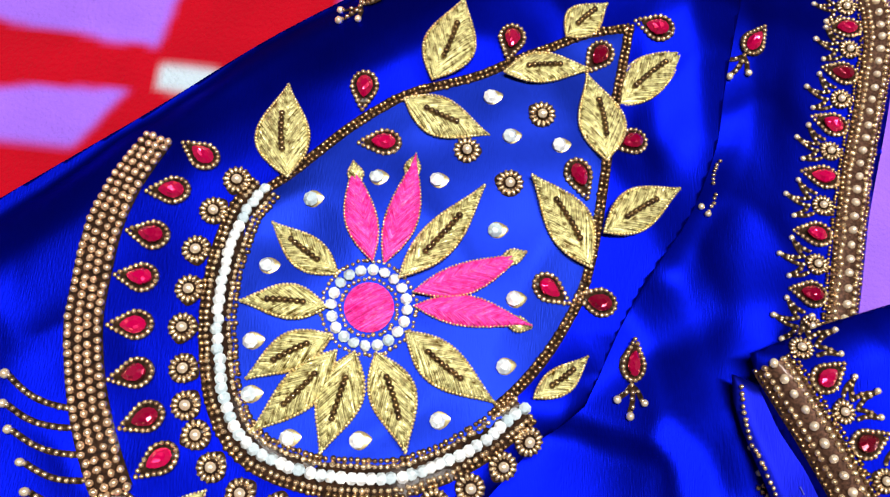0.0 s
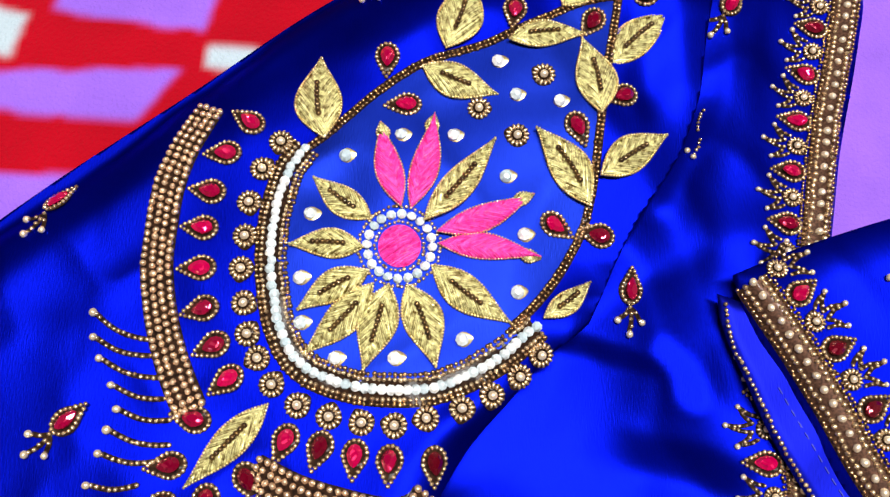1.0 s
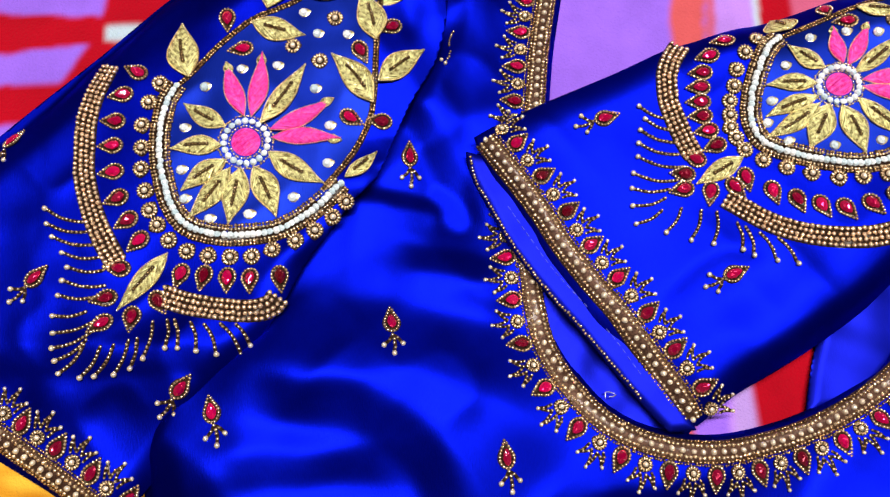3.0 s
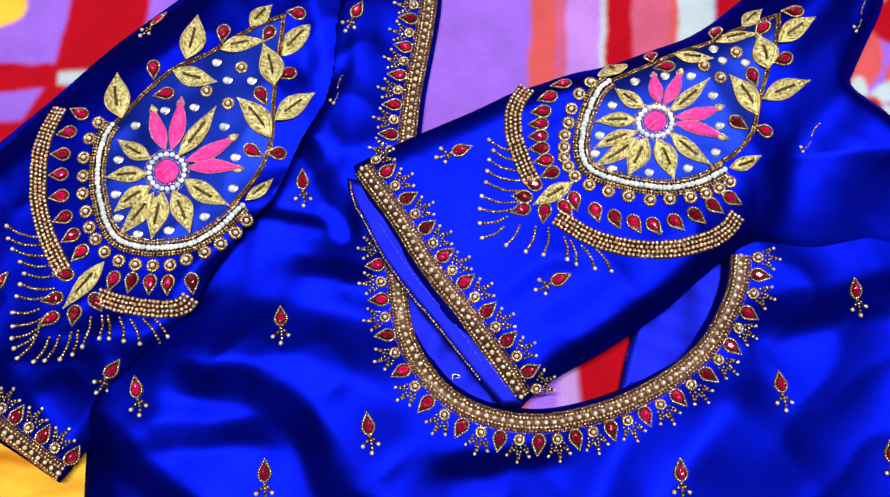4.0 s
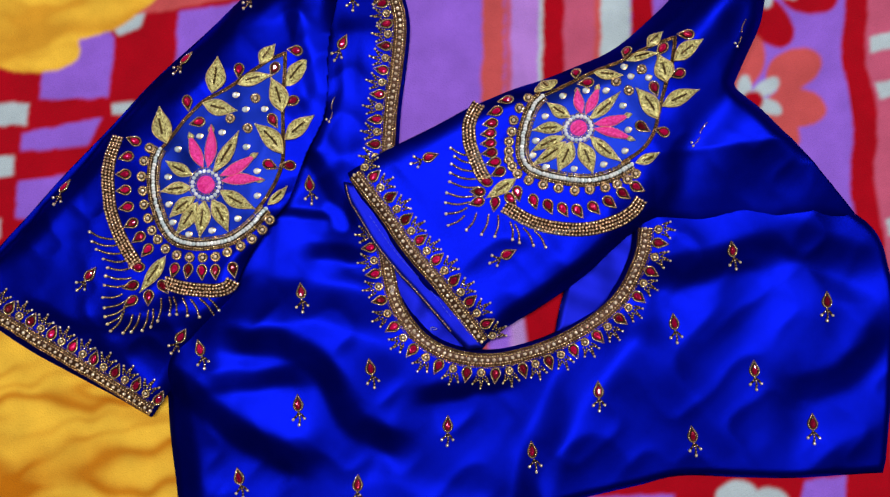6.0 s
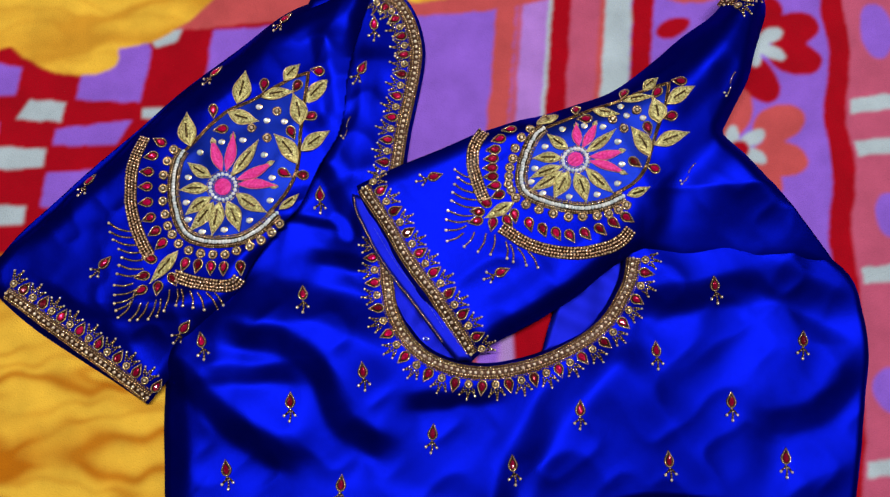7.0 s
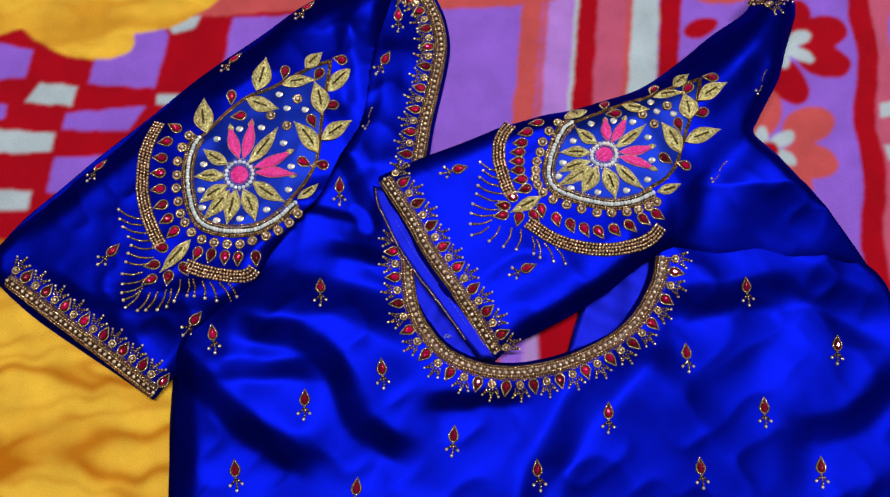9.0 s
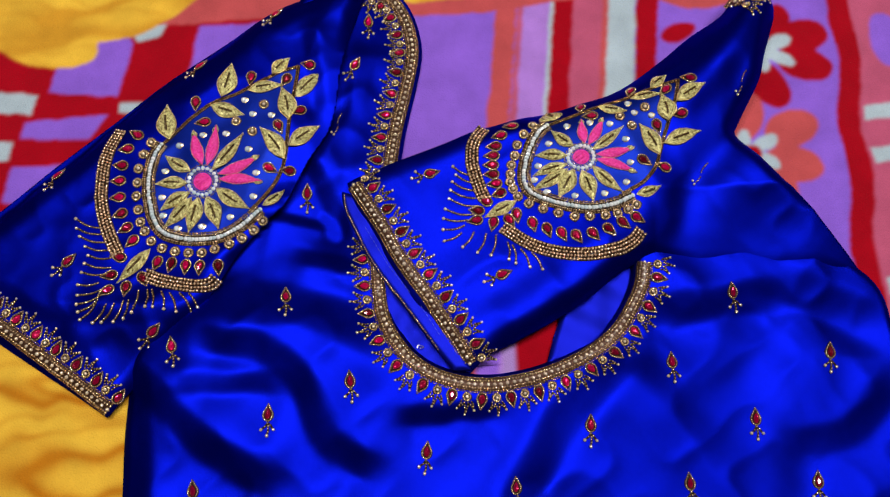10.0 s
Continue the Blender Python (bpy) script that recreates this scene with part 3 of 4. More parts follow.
def set_rosette(cloth, parent, x, y, size=1.0):
    m = cloth.seat(x, y, x * 900, 0.0002) @ Matrix.Scale(size, 4)
    child("rosette_shade_backing", ROSETTE_BACK, parent, m)
    child("rosette", ROSETTE, parent, m, kind="stuff")
    child("rosette_bead", BIG_BEAD, parent, m @ Matrix.Translation((0, 0, 0.0009)))


def set_leaf(cloth, parent, name, base, tip, width, mat, seed, cords, ribs):
    base, tip = np.array(base), np.array(tip)
    d = tip - base
    length, angle = math.hypot(*d), math.atan2(d[1], d[0])
    mid = (base + tip) / 2
    m = cloth.seat(*mid, angle, 0.0006) @ Matrix.Translation((-length / 2, 0, 0))
    child(name, leaf_mesh(name, length, width, mat, seed), parent, m)
    for x, y in leaf_edge(length, width * 1.04, 0.0008, seed):
        cords.append((*(m @ Vector((x, y, 0.0003))), 0.0003 if mat is PINK else 0.0004))
    if mat is GOLD:
        for u in np.arange(0.27, 0.68, 0.00125 / length):
            ribs.append((*(m @ Vector((u * length, leaf_lean(length, seed) * math.sin(math.pi * u), 0.0016))), 0.0008))


def set_string(cloth, a, b, radius, end, rows, ends, cord=None):
    a, b = np.array(a), np.array(b)
    n = max(3, int(math.hypot(*(b - a)) / (radius * 2.1)))
    u = np.linspace(0, 1, n)[:, None]
    bow = np.array([-(b - a)[1], (b - a)[0]]) * 0.09 * np.sin(math.pi * u)
    rows += on_cloth(cloth, a + (b - a) * u + bow, radius, 0.0001)
    if cord is not None:
        cord.append(ribbon(cloth, a + (b - a) * u + bow, radius * 1.1, 0.0001))
    if end:
        ends += on_cloth(cloth, [b + (b - a) / math.hypot(*(b - a)) * end * 0.8], end, 0)


def set_buti(cloth, parent, x, y, degrees):
    """A small scattered motif: a pointed stone with three beaded sprigs under it."""
    a = radians(degrees)
    set_stone(cloth, parent, x, y, a, small=True)
    rows, ends, cord = [], [], []
    ax, ay = math.cos(a), math.sin(a)
    for turn, long in ((-0.75, 0.0042), (0, 0.0062), (0.75, 0.0042)):
        s = np.array((x - ax * 0.0046, y - ay * 0.0046))
        d = np.array((-math.cos(a + turn), -math.sin(a + turn)))
        set_string(cloth, s, s + d * long, 0.00058, 0.00098, rows, ends, cord)
    for me in cord:
        child("sprig_shade_cord", me, parent)
    child("sprig", beads_mesh("sprig", rows, BRASS), parent, kind="stuff")
    child("sprig_tip", beads_mesh("sprig_tip", ends, PEARL), parent, kind="stuff")


def set_edge_buti(cloth, parent, x, y, degrees):
    """A scattered motif that lies over the crest of a fold, so that only its rim of beads shows."""
    a = radians(degrees)
    d, n = np.array((math.cos(a), math.sin(a))), np.array((-math.sin(a), math.cos(a)))
    u = np.r_[np.arange(0.0006, 0.008, 0.00115), np.arange(-0.0075, -0.001, 0.0013)][:, None]
    rim = on_cloth(cloth, np.array((x, y)) + u * d + n * 0.0009 * np.sin(u * 390), 0.00052)
    tips = on_cloth(cloth, [np.array((x, y)) - d * 0.0085, np.array((x, y)) - d * 0.0068 + n * 0.0018], 0.0008)
    child("sprig", beads_mesh("sprig", rim, BRASS), parent, kind="stuff")
    child("sprig_tip", beads_mesh("sprig_tip", tips, PEARL), parent, kind="stuff")


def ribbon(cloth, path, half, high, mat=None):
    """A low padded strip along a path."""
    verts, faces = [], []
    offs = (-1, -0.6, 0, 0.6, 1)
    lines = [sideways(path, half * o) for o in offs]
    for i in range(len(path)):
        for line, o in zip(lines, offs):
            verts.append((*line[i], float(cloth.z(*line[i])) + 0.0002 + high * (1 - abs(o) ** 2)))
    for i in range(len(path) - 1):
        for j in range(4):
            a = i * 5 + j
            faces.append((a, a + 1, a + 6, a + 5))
    # the default strip is near-black, shade painted between and beside the beads
    return mesh_of("braid", verts, faces, mat or SHADE_BACK)


def set_border(cloth, parent, points, side, pitch=0.0156):
    """A jewelled border along a path: a braid, bead rows, and stones, rosettes and sprigs on one side (+1: its left)."""
    path = spline(points, 0.003)
    child("border_braid", ribbon(cloth, path, 0.0041, 0.0006, BRAID), parent, label="bronze braid under bead rows")
    set_beads(cloth, parent, "border_bead", PEARL_BEAD, spline(points, 0.0038), 0.00115)
    for off, rad in ((0.0021, 0.0008), (0.0036, 0.0007), (-0.0021, 0.0008), (-0.0035, 0.0006), (0.0048, 0.0005)):
        line = spline(sideways(path, off * side), rad * 2.15)
        child("beading", beads_mesh("beading", on_cloth(cloth, line, rad), BRASS if abs(off) < 0.003 else AGED), parent, kind="stuff")
    half_steps = spline(points, pitch / 2)
    g = np.gradient(half_steps, axis=0)
    rows, ends, cord = [], [], []
    for i, (p, t) in enumerate(zip(half_steps, g)):
        t = t / math.hypot(*t)
        n = side * np.array((-t[1], t[0]))
        a = math.atan2(n[1], n[0])
        if i % 2:
            q = p + n * 0.0082
            set_stone(cloth, parent, *q, a + random.uniform(-0.15, 0.15))
        else:
            q = p + n * 0.0076
            set_rosette(cloth, parent, *q, 0.86)
            for turn in (-0.62, 0, 0.62):
                d = np.array((math.cos(a + turn), math.sin(a + turn)))
                s = q + d * 0.0034
                tip, w = s + d * (0.0046 if turn else 0.0058), np.array((-d[1], d[0])) * 0.0011
                set_string(cloth, s + w, tip, 0.0005, 0, rows, ends, cord)
                set_string(cloth, s - w, tip, 0.0005, 0.00075, rows, ends, cord)
    for me in cord:
        child("sprig_shade_cord", me, parent)
    child("sprig_beading", beads_mesh("sprig_beading", rows, BRASS), parent, kind="stuff")
    child("sprig_tipping", beads_mesh("sprig_tipping", ends, PEARL), parent, kind="stuff")


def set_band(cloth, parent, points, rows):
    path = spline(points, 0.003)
    # dark strip that colours in the shade of the gaps between band beads
    child("band_shade_braid", ribbon(cloth, path, rows * 0.00105, 0.0002), parent)
    for k in range(rows):
        line = spline(sideways(path, (k - (rows - 1) / 2) * 0.0021), 0.0020)
        set_beads(cloth, parent, "band_bead", BAND_BEAD, line, 0.00094)


def turned(warp, x, y, degrees):
    e = 0.002
    ax, ay = warp(x, y)
    bx, by = warp(x + e * math.cos(radians(degrees)), y + e * math.sin(radians(degrees)))
    return ax, ay, math.atan2(by - ay, bx - ax)


def set_motif(cloth, parent, warp, low_stones=None, low_band=None, low_fringe=None):
    """The large paisley of a sleeve: lotus, crystal arc, vine with leaves, bands and fringe."""
    cords, ribs, vine, fringe, tips, cord = [], [], [], [], [], []
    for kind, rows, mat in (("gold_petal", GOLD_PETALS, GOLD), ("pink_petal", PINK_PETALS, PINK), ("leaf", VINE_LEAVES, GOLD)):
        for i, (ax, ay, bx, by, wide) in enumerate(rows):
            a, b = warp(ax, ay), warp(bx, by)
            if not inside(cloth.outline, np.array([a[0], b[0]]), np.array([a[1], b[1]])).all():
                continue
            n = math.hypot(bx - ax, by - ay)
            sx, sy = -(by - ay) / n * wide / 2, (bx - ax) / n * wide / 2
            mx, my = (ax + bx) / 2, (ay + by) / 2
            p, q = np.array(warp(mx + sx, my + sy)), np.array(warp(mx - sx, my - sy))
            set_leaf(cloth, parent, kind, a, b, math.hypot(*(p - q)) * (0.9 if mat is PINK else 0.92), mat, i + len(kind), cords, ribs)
            if mat is PINK:
                tip = np.array(a) * 0.22 + np.array(b) * 0.78
                set_leaf(cloth, parent, "petal_tip", tip, b, math.hypot(*(p - q)) * 0.42, GOLD, i, cords, [])
    cx, cy = FLOWER
    disc = [warp(cx + 0.0054 * math.cos(a), cy + 0.0054 * math.sin(a)) for a in np.linspace(0, 2 * math.pi, 24, endpoint=False)]
    c = warp(cx, cy)
    verts = [(x, y, float(cloth.z(x, y)) + 0.0006) for x, y in disc]
    verts += [(c[0] + (x - c[0]) * 0.6, c[1] + (y - c[1]) * 0.6, float(cloth.z(x, y)) + 0.0019) for x, y in disc] + [(*c, float(cloth.z(*c)) + 0.0023)]
    faces = [(i, (i + 1) % 24, 24 + (i + 1) % 24, 24 + i) for i in range(24)] + [(24 + i, 24 + (i + 1) % 24, 48) for i in range(24)]
    child("lotus_heart", mesh_of("lotus_heart", verts, faces, PINK), parent, label="raised pink thread disc")

    def circle(radius, n):
        return [warp(cx + radius * math.cos(2 * math.pi * i / n), cy + radius * math.sin(2 * math.pi * i / n)) for i in range(n)]

    for x, y in circle(0.0082, 20):
        child("crystal", RING_STUD, parent, cloth.seat(x, y, x * 700, 0.0006) @ tilted(24))
    for radius, n in ((0.0062, 34), (0.0102, 56)):
        child("bead_ring", beads_mesh("bead_ring", on_cloth(cloth, circle(radius, n), 0.0005), BRASS), parent, kind="stuff")

    def warped(points, step):
        return spline([warp(*p) for p in points], step)

    arc = warped(CRYSTAL_ARC, 0.0021)
    for x, y in arc:
        child("crystal", ARC_STUD, parent, cloth.seat(x + random.uniform(-0.0003, 0.0003), y, y * 800, 0.0004) @ tilted(24))
    fine = warped(CRYSTAL_ARC, 0.0013)
    for off in (0.0024, 0.0036, -0.0024, -0.0036):
        child("beading", beads_mesh("beading", on_cloth(cloth, sideways(fine, off), 0.00064), BRASS if abs(off) < 0.003 else AGED), parent, kind="stuff")
    child("arc_shade_backing", ribbon(cloth, warped(CRYSTAL_ARC, 0.003), 0.0042, 0.0001), parent)
    for points in (VINE_A, VINE_B):
        line = warped(points, 0.00125)
        child("vine_shade_cord", ribbon(cloth, line, 0.0013, 0.0001), parent)
        for off in (0.0006, -0.0006):
            vine += on_cloth(cloth, sideways(line, off), 0.0006)
    for x, y in ROSETTES:
        if not inside(cloth.outline, *(np.array([c]) for c in warp(x, y)))[0]:
            continue
        set_rosette(cloth, parent, *warp(x, y))
    for x, y in STUDS:
        u, v = warp(x, y)
        child("crystal", STUD, parent, cloth.seat(u, v, x * 900, 0.0005) @ tilted(14))
        child("stud_foil", STUD_FOIL, parent, cloth.seat(u, v, 0.2, 0.0002) @ Matrix.Translation((0.0005, 0, 0)))
    for x, y, deg in STONES:
        if low_stones and y < 0.008 and x > -0.025:
            continue
        if inside(cloth.outline, *(np.array([c]) for c in warp(x, y)))[0]:
            set_stone(cloth, parent, *turned(warp, x, y, deg))
    for x, y in low_stones or ():
        set_stone(cloth, parent, x, y, radians(-85 + 120 * (x - low_stones[0][0]) * 6))
    field = Cloth(np.vstack([warped(CRYSTAL_ARC, 0.004), warped(VINE_B[::-1], 0.004), warped(VINE_A[::-1], 0.004)]), lambda x, y: cloth.z(x, y) + 0.00025, 0.002, 0.0001)
    field.build("motif_ground", parent, GROUND, 0.0016, "matte navy woven ground inside the motif")
    set_band(cloth, parent, [warp(*p) for p in BAND_A], 4)
    set_band(cloth, parent, low_band or [warp(*p) for p in BAND_B], 4)
    strings = low_fringe or [(*warp(ax, ay), *warp(bx, by)) for ax, ay, bx, by in FRINGE]
    for ax, ay, bx, by in strings:
        set_string(cloth, (ax, ay), (bx, by), 0.0006, 0.00105, fringe, tips, cord)
    for me in cord:
        child("fringe_shade_cord", me, parent)
    for name, rows, mat in (("leaf_cord", cords, GILT), ("midrib_beading", ribs, UMBER), ("vine_beading", vine, AGED), ("fringe_beading", fringe, BRASS), ("fringe_tipping", tips, PEARL)):
        child(name, beads_mesh(name, rows, mat), parent, kind="stuff")


# ---- room ----
def box(name, lo, hi, mat, label):
    (ax, ay, az), (bx, by, bz) = lo, hi
    v = [(x, y, z) for z in (az, bz) for x, y in ((ax, ay), (bx, ay), (bx, by), (ax, by))]
    f = [(3, 2, 1, 0), (4, 5, 6, 7), (0, 1, 5, 4), (1, 2, 6, 5), (2, 3, 7, 6), (3, 0, 4, 7)]
    return tagged(new(name, mesh_of(name, v, f, mat, smooth=False)), label, name.split("_")[0], kind="structure")


box("floor", (-2, -2, -0.12), (2.4, 2.2, -0.02), PLASTER, "plain grey plaster floor under the blanket")
box("ceiling", (-2, -2, 2.5), (2.4, 2.2, 2.6), PLASTER, "plain grey plaster ceiling")
box("wall_south", (-2, -2.1, -0.02), (2.4, -2, 2.5), PLASTER, "plain grey plaster wall")
box("wall_north", (-2, 2.2, -0.02), (2.4, 2.3, 2.5), PLASTER, "plain grey plaster wall")
box("wall_west", (-2.1, -2, -0.02), (-2, 2.2, 2.5), PLASTER, "plain grey plaster wall")
box("wall_east", (2.4, -2, -0.02), (2.5, 2.2, 2.5), PLASTER, "plain grey plaster wall")

# ---- blanket ----
RED, PURPLE, WHITE = (0.39, 0.0, 0.009), (0.28, 0.12, 0.7), (0.45, 0.55, 0.62)
SALMON, ROSE, YELLOW, OCHRE = (0.56, 0.085, 0.092), (0.52, 0.095, 0.19), (0.9, 0.53, 0.05), (0.52, 0.16, 0.003)


def printed(x, y):
    """The colour of the blanket's print at plan points."""
    wob = 0.0011
    x, y = x + wob * ripple(x, y, 0.02, 3), y + wob * ripple(x, y, 0.022, 4)
    c = np.empty((*x.shape, 3))
    c[:] = PURPLE

    def fill(mask, colour):
        c[mask] = colour

    def poly(points, colour):
        fill(inside(np.array(points), x, y), colour)

    def disc(cx, cy, rx, ry, colour, turn=0.0):
        u, v = (x - cx) * math.cos(turn) + (y - cy) * math.sin(turn), (y - cy) * math.cos(turn) - (x - cx) * math.sin(turn)
        fill((u / rx) ** 2 + (v / ry) ** 2 < 1, colour)

    # red lattice with white and purple panes
    fill(x < 0.07, RED)
    for p in (((-0.17, 0.156), (-0.136, 0.148), (-0.140, 0.129), (-0.17, 0.126)), ((-0.058, 0.172), (-0.049, 0.157), (-0.057, 0.120), (-0.100, 0.124), (-0.094, 0.150)),
              ((-0.113, 0.104), (-0.062, 0.108), (-0.073, 0.091), (-0.114, 0.093)), ((-0.117, 0.074), (-0.085, 0.075), (-0.095, 0.045), (-0.122, 0.052)),
              ((-0.008, 0.169), (0.06, 0.172), (0.06, 0.13), (-0.013, 0.135)), ((-0.18, 0.112), (-0.150, 0.110), (-0.152, 0.101), (-0.18, 0.1))):
        poly(p, PURPLE)
    for p in (((-0.131, 0.1255), (-0.106, 0.122), (-0.109, 0.109), (-0.139, 0.112)), ((-0.17, 0.095), (-0.118, 0.090), (-0.120, 0.078), (-0.17, 0.077)),
              ((-0.17, 0.054), (-0.130, 0.052), (-0.132, 0.040), (-0.17, 0.040)), ((-0.055, 0.116), (-0.030, 0.114), (-0.030, 0.105), (-0.055, 0.109)),
              ((-0.057, 0.172), (-0.028, 0.170), (-0.033, 0.162), (-0.046, 0.158))):
        poly(p, WHITE)
    # upright stripes
    s = x - 0.13 * (y - 0.1)
    for lo, hi, colour in ((0.176, 0.190, SALMON), (0.1905, 0.1945, ROSE), (0.212, 0.2145, WHITE), (0.2145, 0.228, RED), (0.228, 0.2475, ROSE), (0.2475, 0.2515, SALMON),
                           (0.2515, 0.270, WHITE), (0.2705, 0.285, RED)):
        fill((s > lo) & (s < hi) & ((y > 0) | (lo > 0.2)), colour)
    fill((s > 0.1945) & (s < 0.212) & (y < 0.3), (0.44, 0.21, 0.7))
    # stripes that show inside the neckline
    low = (y < -0.02) & (y > -0.085)
    fill(low & (x > 0.130) & (x < 0.160), SALMON)
    fill(low & (x > 0.176) & (x < 0.184), (0.42, 0.25, 0.62))
    fill(low & (x > 0.184) & (x < 0.235), RED)
    # flowers on the purple field
    for cx, cy, colour, petals in ((0.366, 0.1435, RED, ((0.389, 0.153), (0.388, 0.133), (0.361, 0.119), (0.368, 0.161))),
                                   (0.346, 0.0715, SALMON, ((0.3415, 0.095), (0.372, 0.087), (0.370, 0.063), (0.354, 0.052)))):
        for px, py in petals:
            disc(px, py, 0.019, 0.0125, colour, math.atan2(py - cy, px - cx) * 0.6)
        for a in (0.75, -0.8, 2.3, -2.3):
            disc(cx + 0.0095 * math.cos(a), cy + 0.0085 * math.sin(a), 0.0095, 0.0048, WHITE, a * 0.6)
        disc(cx - 0.002, cy - 0.001, 0.0065, 0.006, RED if colour == SALMON else WHITE)
    disc(0.3067, 0.158, 0.013, 0.0065, RED, 0.4)
    disc(0.325, 0.190, 0.034, 0.014, SALMON)
    # long wavy stripe and the rose field beyond it
    e = x - 0.3975 - 0.085 * (y + 0.004) - 0.0022 * np.sin((y - 0.03) * 75)
    fill(e > 0, RED)
    fill(e > 0.0155, ROSE)
    for level in (0.0975, 0.0675, -0.018, -0.140):
        fill((e > 0.018) & (np.abs(y - level - 0.08 * (x - 0.43)) < 0.0052), WHITE)
    for cx, cy, ry in ((0.447, 0.150, 0.02), (0.440, 0.021, 0.015), (0.424, -0.093, 0.014)):
        disc(cx, cy, 0.011, ry, PURPLE)
    # salmon band with yellow flowers above
    fill((y > 0.172 + 0.1 * np.maximum(0, x - 0.13) + 0.0015 * np.sin(x * 60)) & (s < 0.2475), SALMON)
    disc(0.072, 0.200, 0.014, 0.006, (0.1, 0.19, 0.11))
    yellow = inside(np.array(((0.082, 0.26), (0.086, 0.207), (0.108, 0.190), (0.131, 0.1835), (0.160, 0.186), (0.187, 0.191), (0.227, 0.205), (0.24, 0.26))), x, y)
    rim = closed([(-0.19, 0.150), (-0.153, 0.161), (-0.146, 0.1637), (-0.1375, 0.1566), (-0.130, 0.152), (-0.114, 0.1435), (-0.0915, 0.1412), (-0.0764, 0.1437), (-0.0707, 0.1495), (-0.0716, 0.1575)],
                 [(-0.0716, 0.1584), (-0.050, 0.1619), (-0.0344, 0.1702), (-0.0248, 0.1759), (-0.012, 0.188), (0.0, 0.199), (0.0066, 0.2094), (0.008, 0.26)], [(-0.19, 0.26), (-0.2, 0.2)])
    yellow |= inside(rim, x, y)
    # broad yellow petal lower down
    lower = (y < 0.012 + 0.01 * np.sin(x * 30)) & (x < 0.12)
    flow = y + 0.010 * ripple(x, y, 0.09, 11) + 0.004 * ripple(x, y, 0.03, 12)
    vein = np.clip(1.35 * crumple(x * 0.36, flow, 0.024, 71) - 0.1, 0, 1) ** 2
    hair = np.clip(1.3 * crumple(x * 0.22 + 0.3 * flow, flow, 0.010, 72), 0, 1) ** 2
    k = np.clip(0.9 * vein + 0.7 * hair * (0.55 + 0.5 * ripple(x, y, 0.05, 13)), 0, 1)[..., None]
    k = np.where(lower[..., None], k, 0.55 * k)
    tone = np.array(YELLOW) * (1 - k) + np.array(OCHRE) * k
    both = yellow | lower
    c[both] = tone[both]
    # print under the hem
    fill((y < -0.13) & (x > 0.1) & (e < 0), RED)
    for cx, cy in ((0.300, -0.171), (0.318, -0.178), (0.292, -0.186), (0.31, -0.192)):
        disc(cx, cy, 0.013, 0.010, WHITE)
    poly(((0.342, -0.166), (0.368, -0.166), (0.362, -0.2), (0.33, -0.2)), PURPLE)
    poly(((0.2, -0.16), (0.262, -0.165), (0.24, -0.2), (0.19, -0.2)), PURPLE)
    return c


def blanket():
    def axis(a, b, lo, hi):
        return np.r_[np.linspace(lo, a, 14)[:-1], np.arange(a, b, 0.0012), np.linspace(b, hi, 14)]

    x, y = np.meshgrid(axis(-0.2, 0.5, -0.9, 1.2), axis(-0.26, 0.26, -0.9, 0.9))
    z = -0.001 + 0.0008 * ripple(x, y, 0.09, 8) + 0.0004 * ripple(x, y, 0.02, 9)
    rows, cols = x.shape
    ids = np.arange(rows * cols).reshape(rows, cols)
    faces = np.stack([ids[:-1, :-1], ids[:-1, 1:], ids[1:, 1:], ids[1:, :-1]], -1).reshape(-1, 4)
    me = mesh_of("blanket", np.stack([x, y, z], -1).reshape(-1, 3).tolist(), faces.tolist(), FLEECE)
    paint = me.color_attributes.new("print", "FLOAT_COLOR", "POINT")
    rgba = np.ones((rows * cols, 4), np.float32)
    near = 0.0004
    ink = sum(printed(x + i * near, y + j * near) for i, j in ((-1, -1), (1, -1), (-1, 1), (1, 1))) / 4
    for side in (0, 1):
        ink = (2 * ink + np.roll(ink, 1, side) + np.roll(ink, -1, side)) / 4
    rgba[:, :3] = ink.reshape(-1, 3)
    paint.data.foreach_set("color", rgba.ravel())
    ob = tagged(new("blanket", me), "soft fleece blanket printed with red checks, purple stripes and yellow flowers", "blanket")
    thick = ob.modifiers.new("thickness", "SOLIDIFY")
    thick.thickness, thick.offset = 0.018, -1


blanket()

# ---- blouse ----
blouse = tagged(new("blouse"), "royal blue satin blouse with beaded gold embroidery spread on a blanket", "blouse")

NECK = [(0.107, 0.1895), (0.1175, 0.1845), (0.1250, 0.172), (0.1290, 0.157), (0.1297, 0.142), (0.1255, 0.121), (0.1185, 0.093), (0.114, 0.069), (0.109, 0.040), (0.1045, 0.015), (0.1045, 0.0),
        (0.105, -0.013), (0.1075, -0.029), (0.1145, -0.044), (0.125, -0.0565), (0.141, -0.0655), (0.162, -0.070), (0.184, -0.0685), (0.206, -0.063), (0.228, -0.053),
        (0.244, -0.041), (0.254, -0.027), (0.260, -0.015), (0.263, -0.002)]
LEFT_CUFF = [(-0.137, -0.006), (-0.117, -0.0215), (-0.092, -0.0405), (-0.067, -0.0595), (-0.047, -0.0755)]
RIGHT_CUFF = [(0.0905, 0.050), (0.0985, 0.0365), (0.1065, 0.0235), (0.1145, 0.0075), (0.1235, -0.007), (0.1325, -0.020), (0.1405, -0.034), (0.149, -0.048), (0.1545, -0.059)]

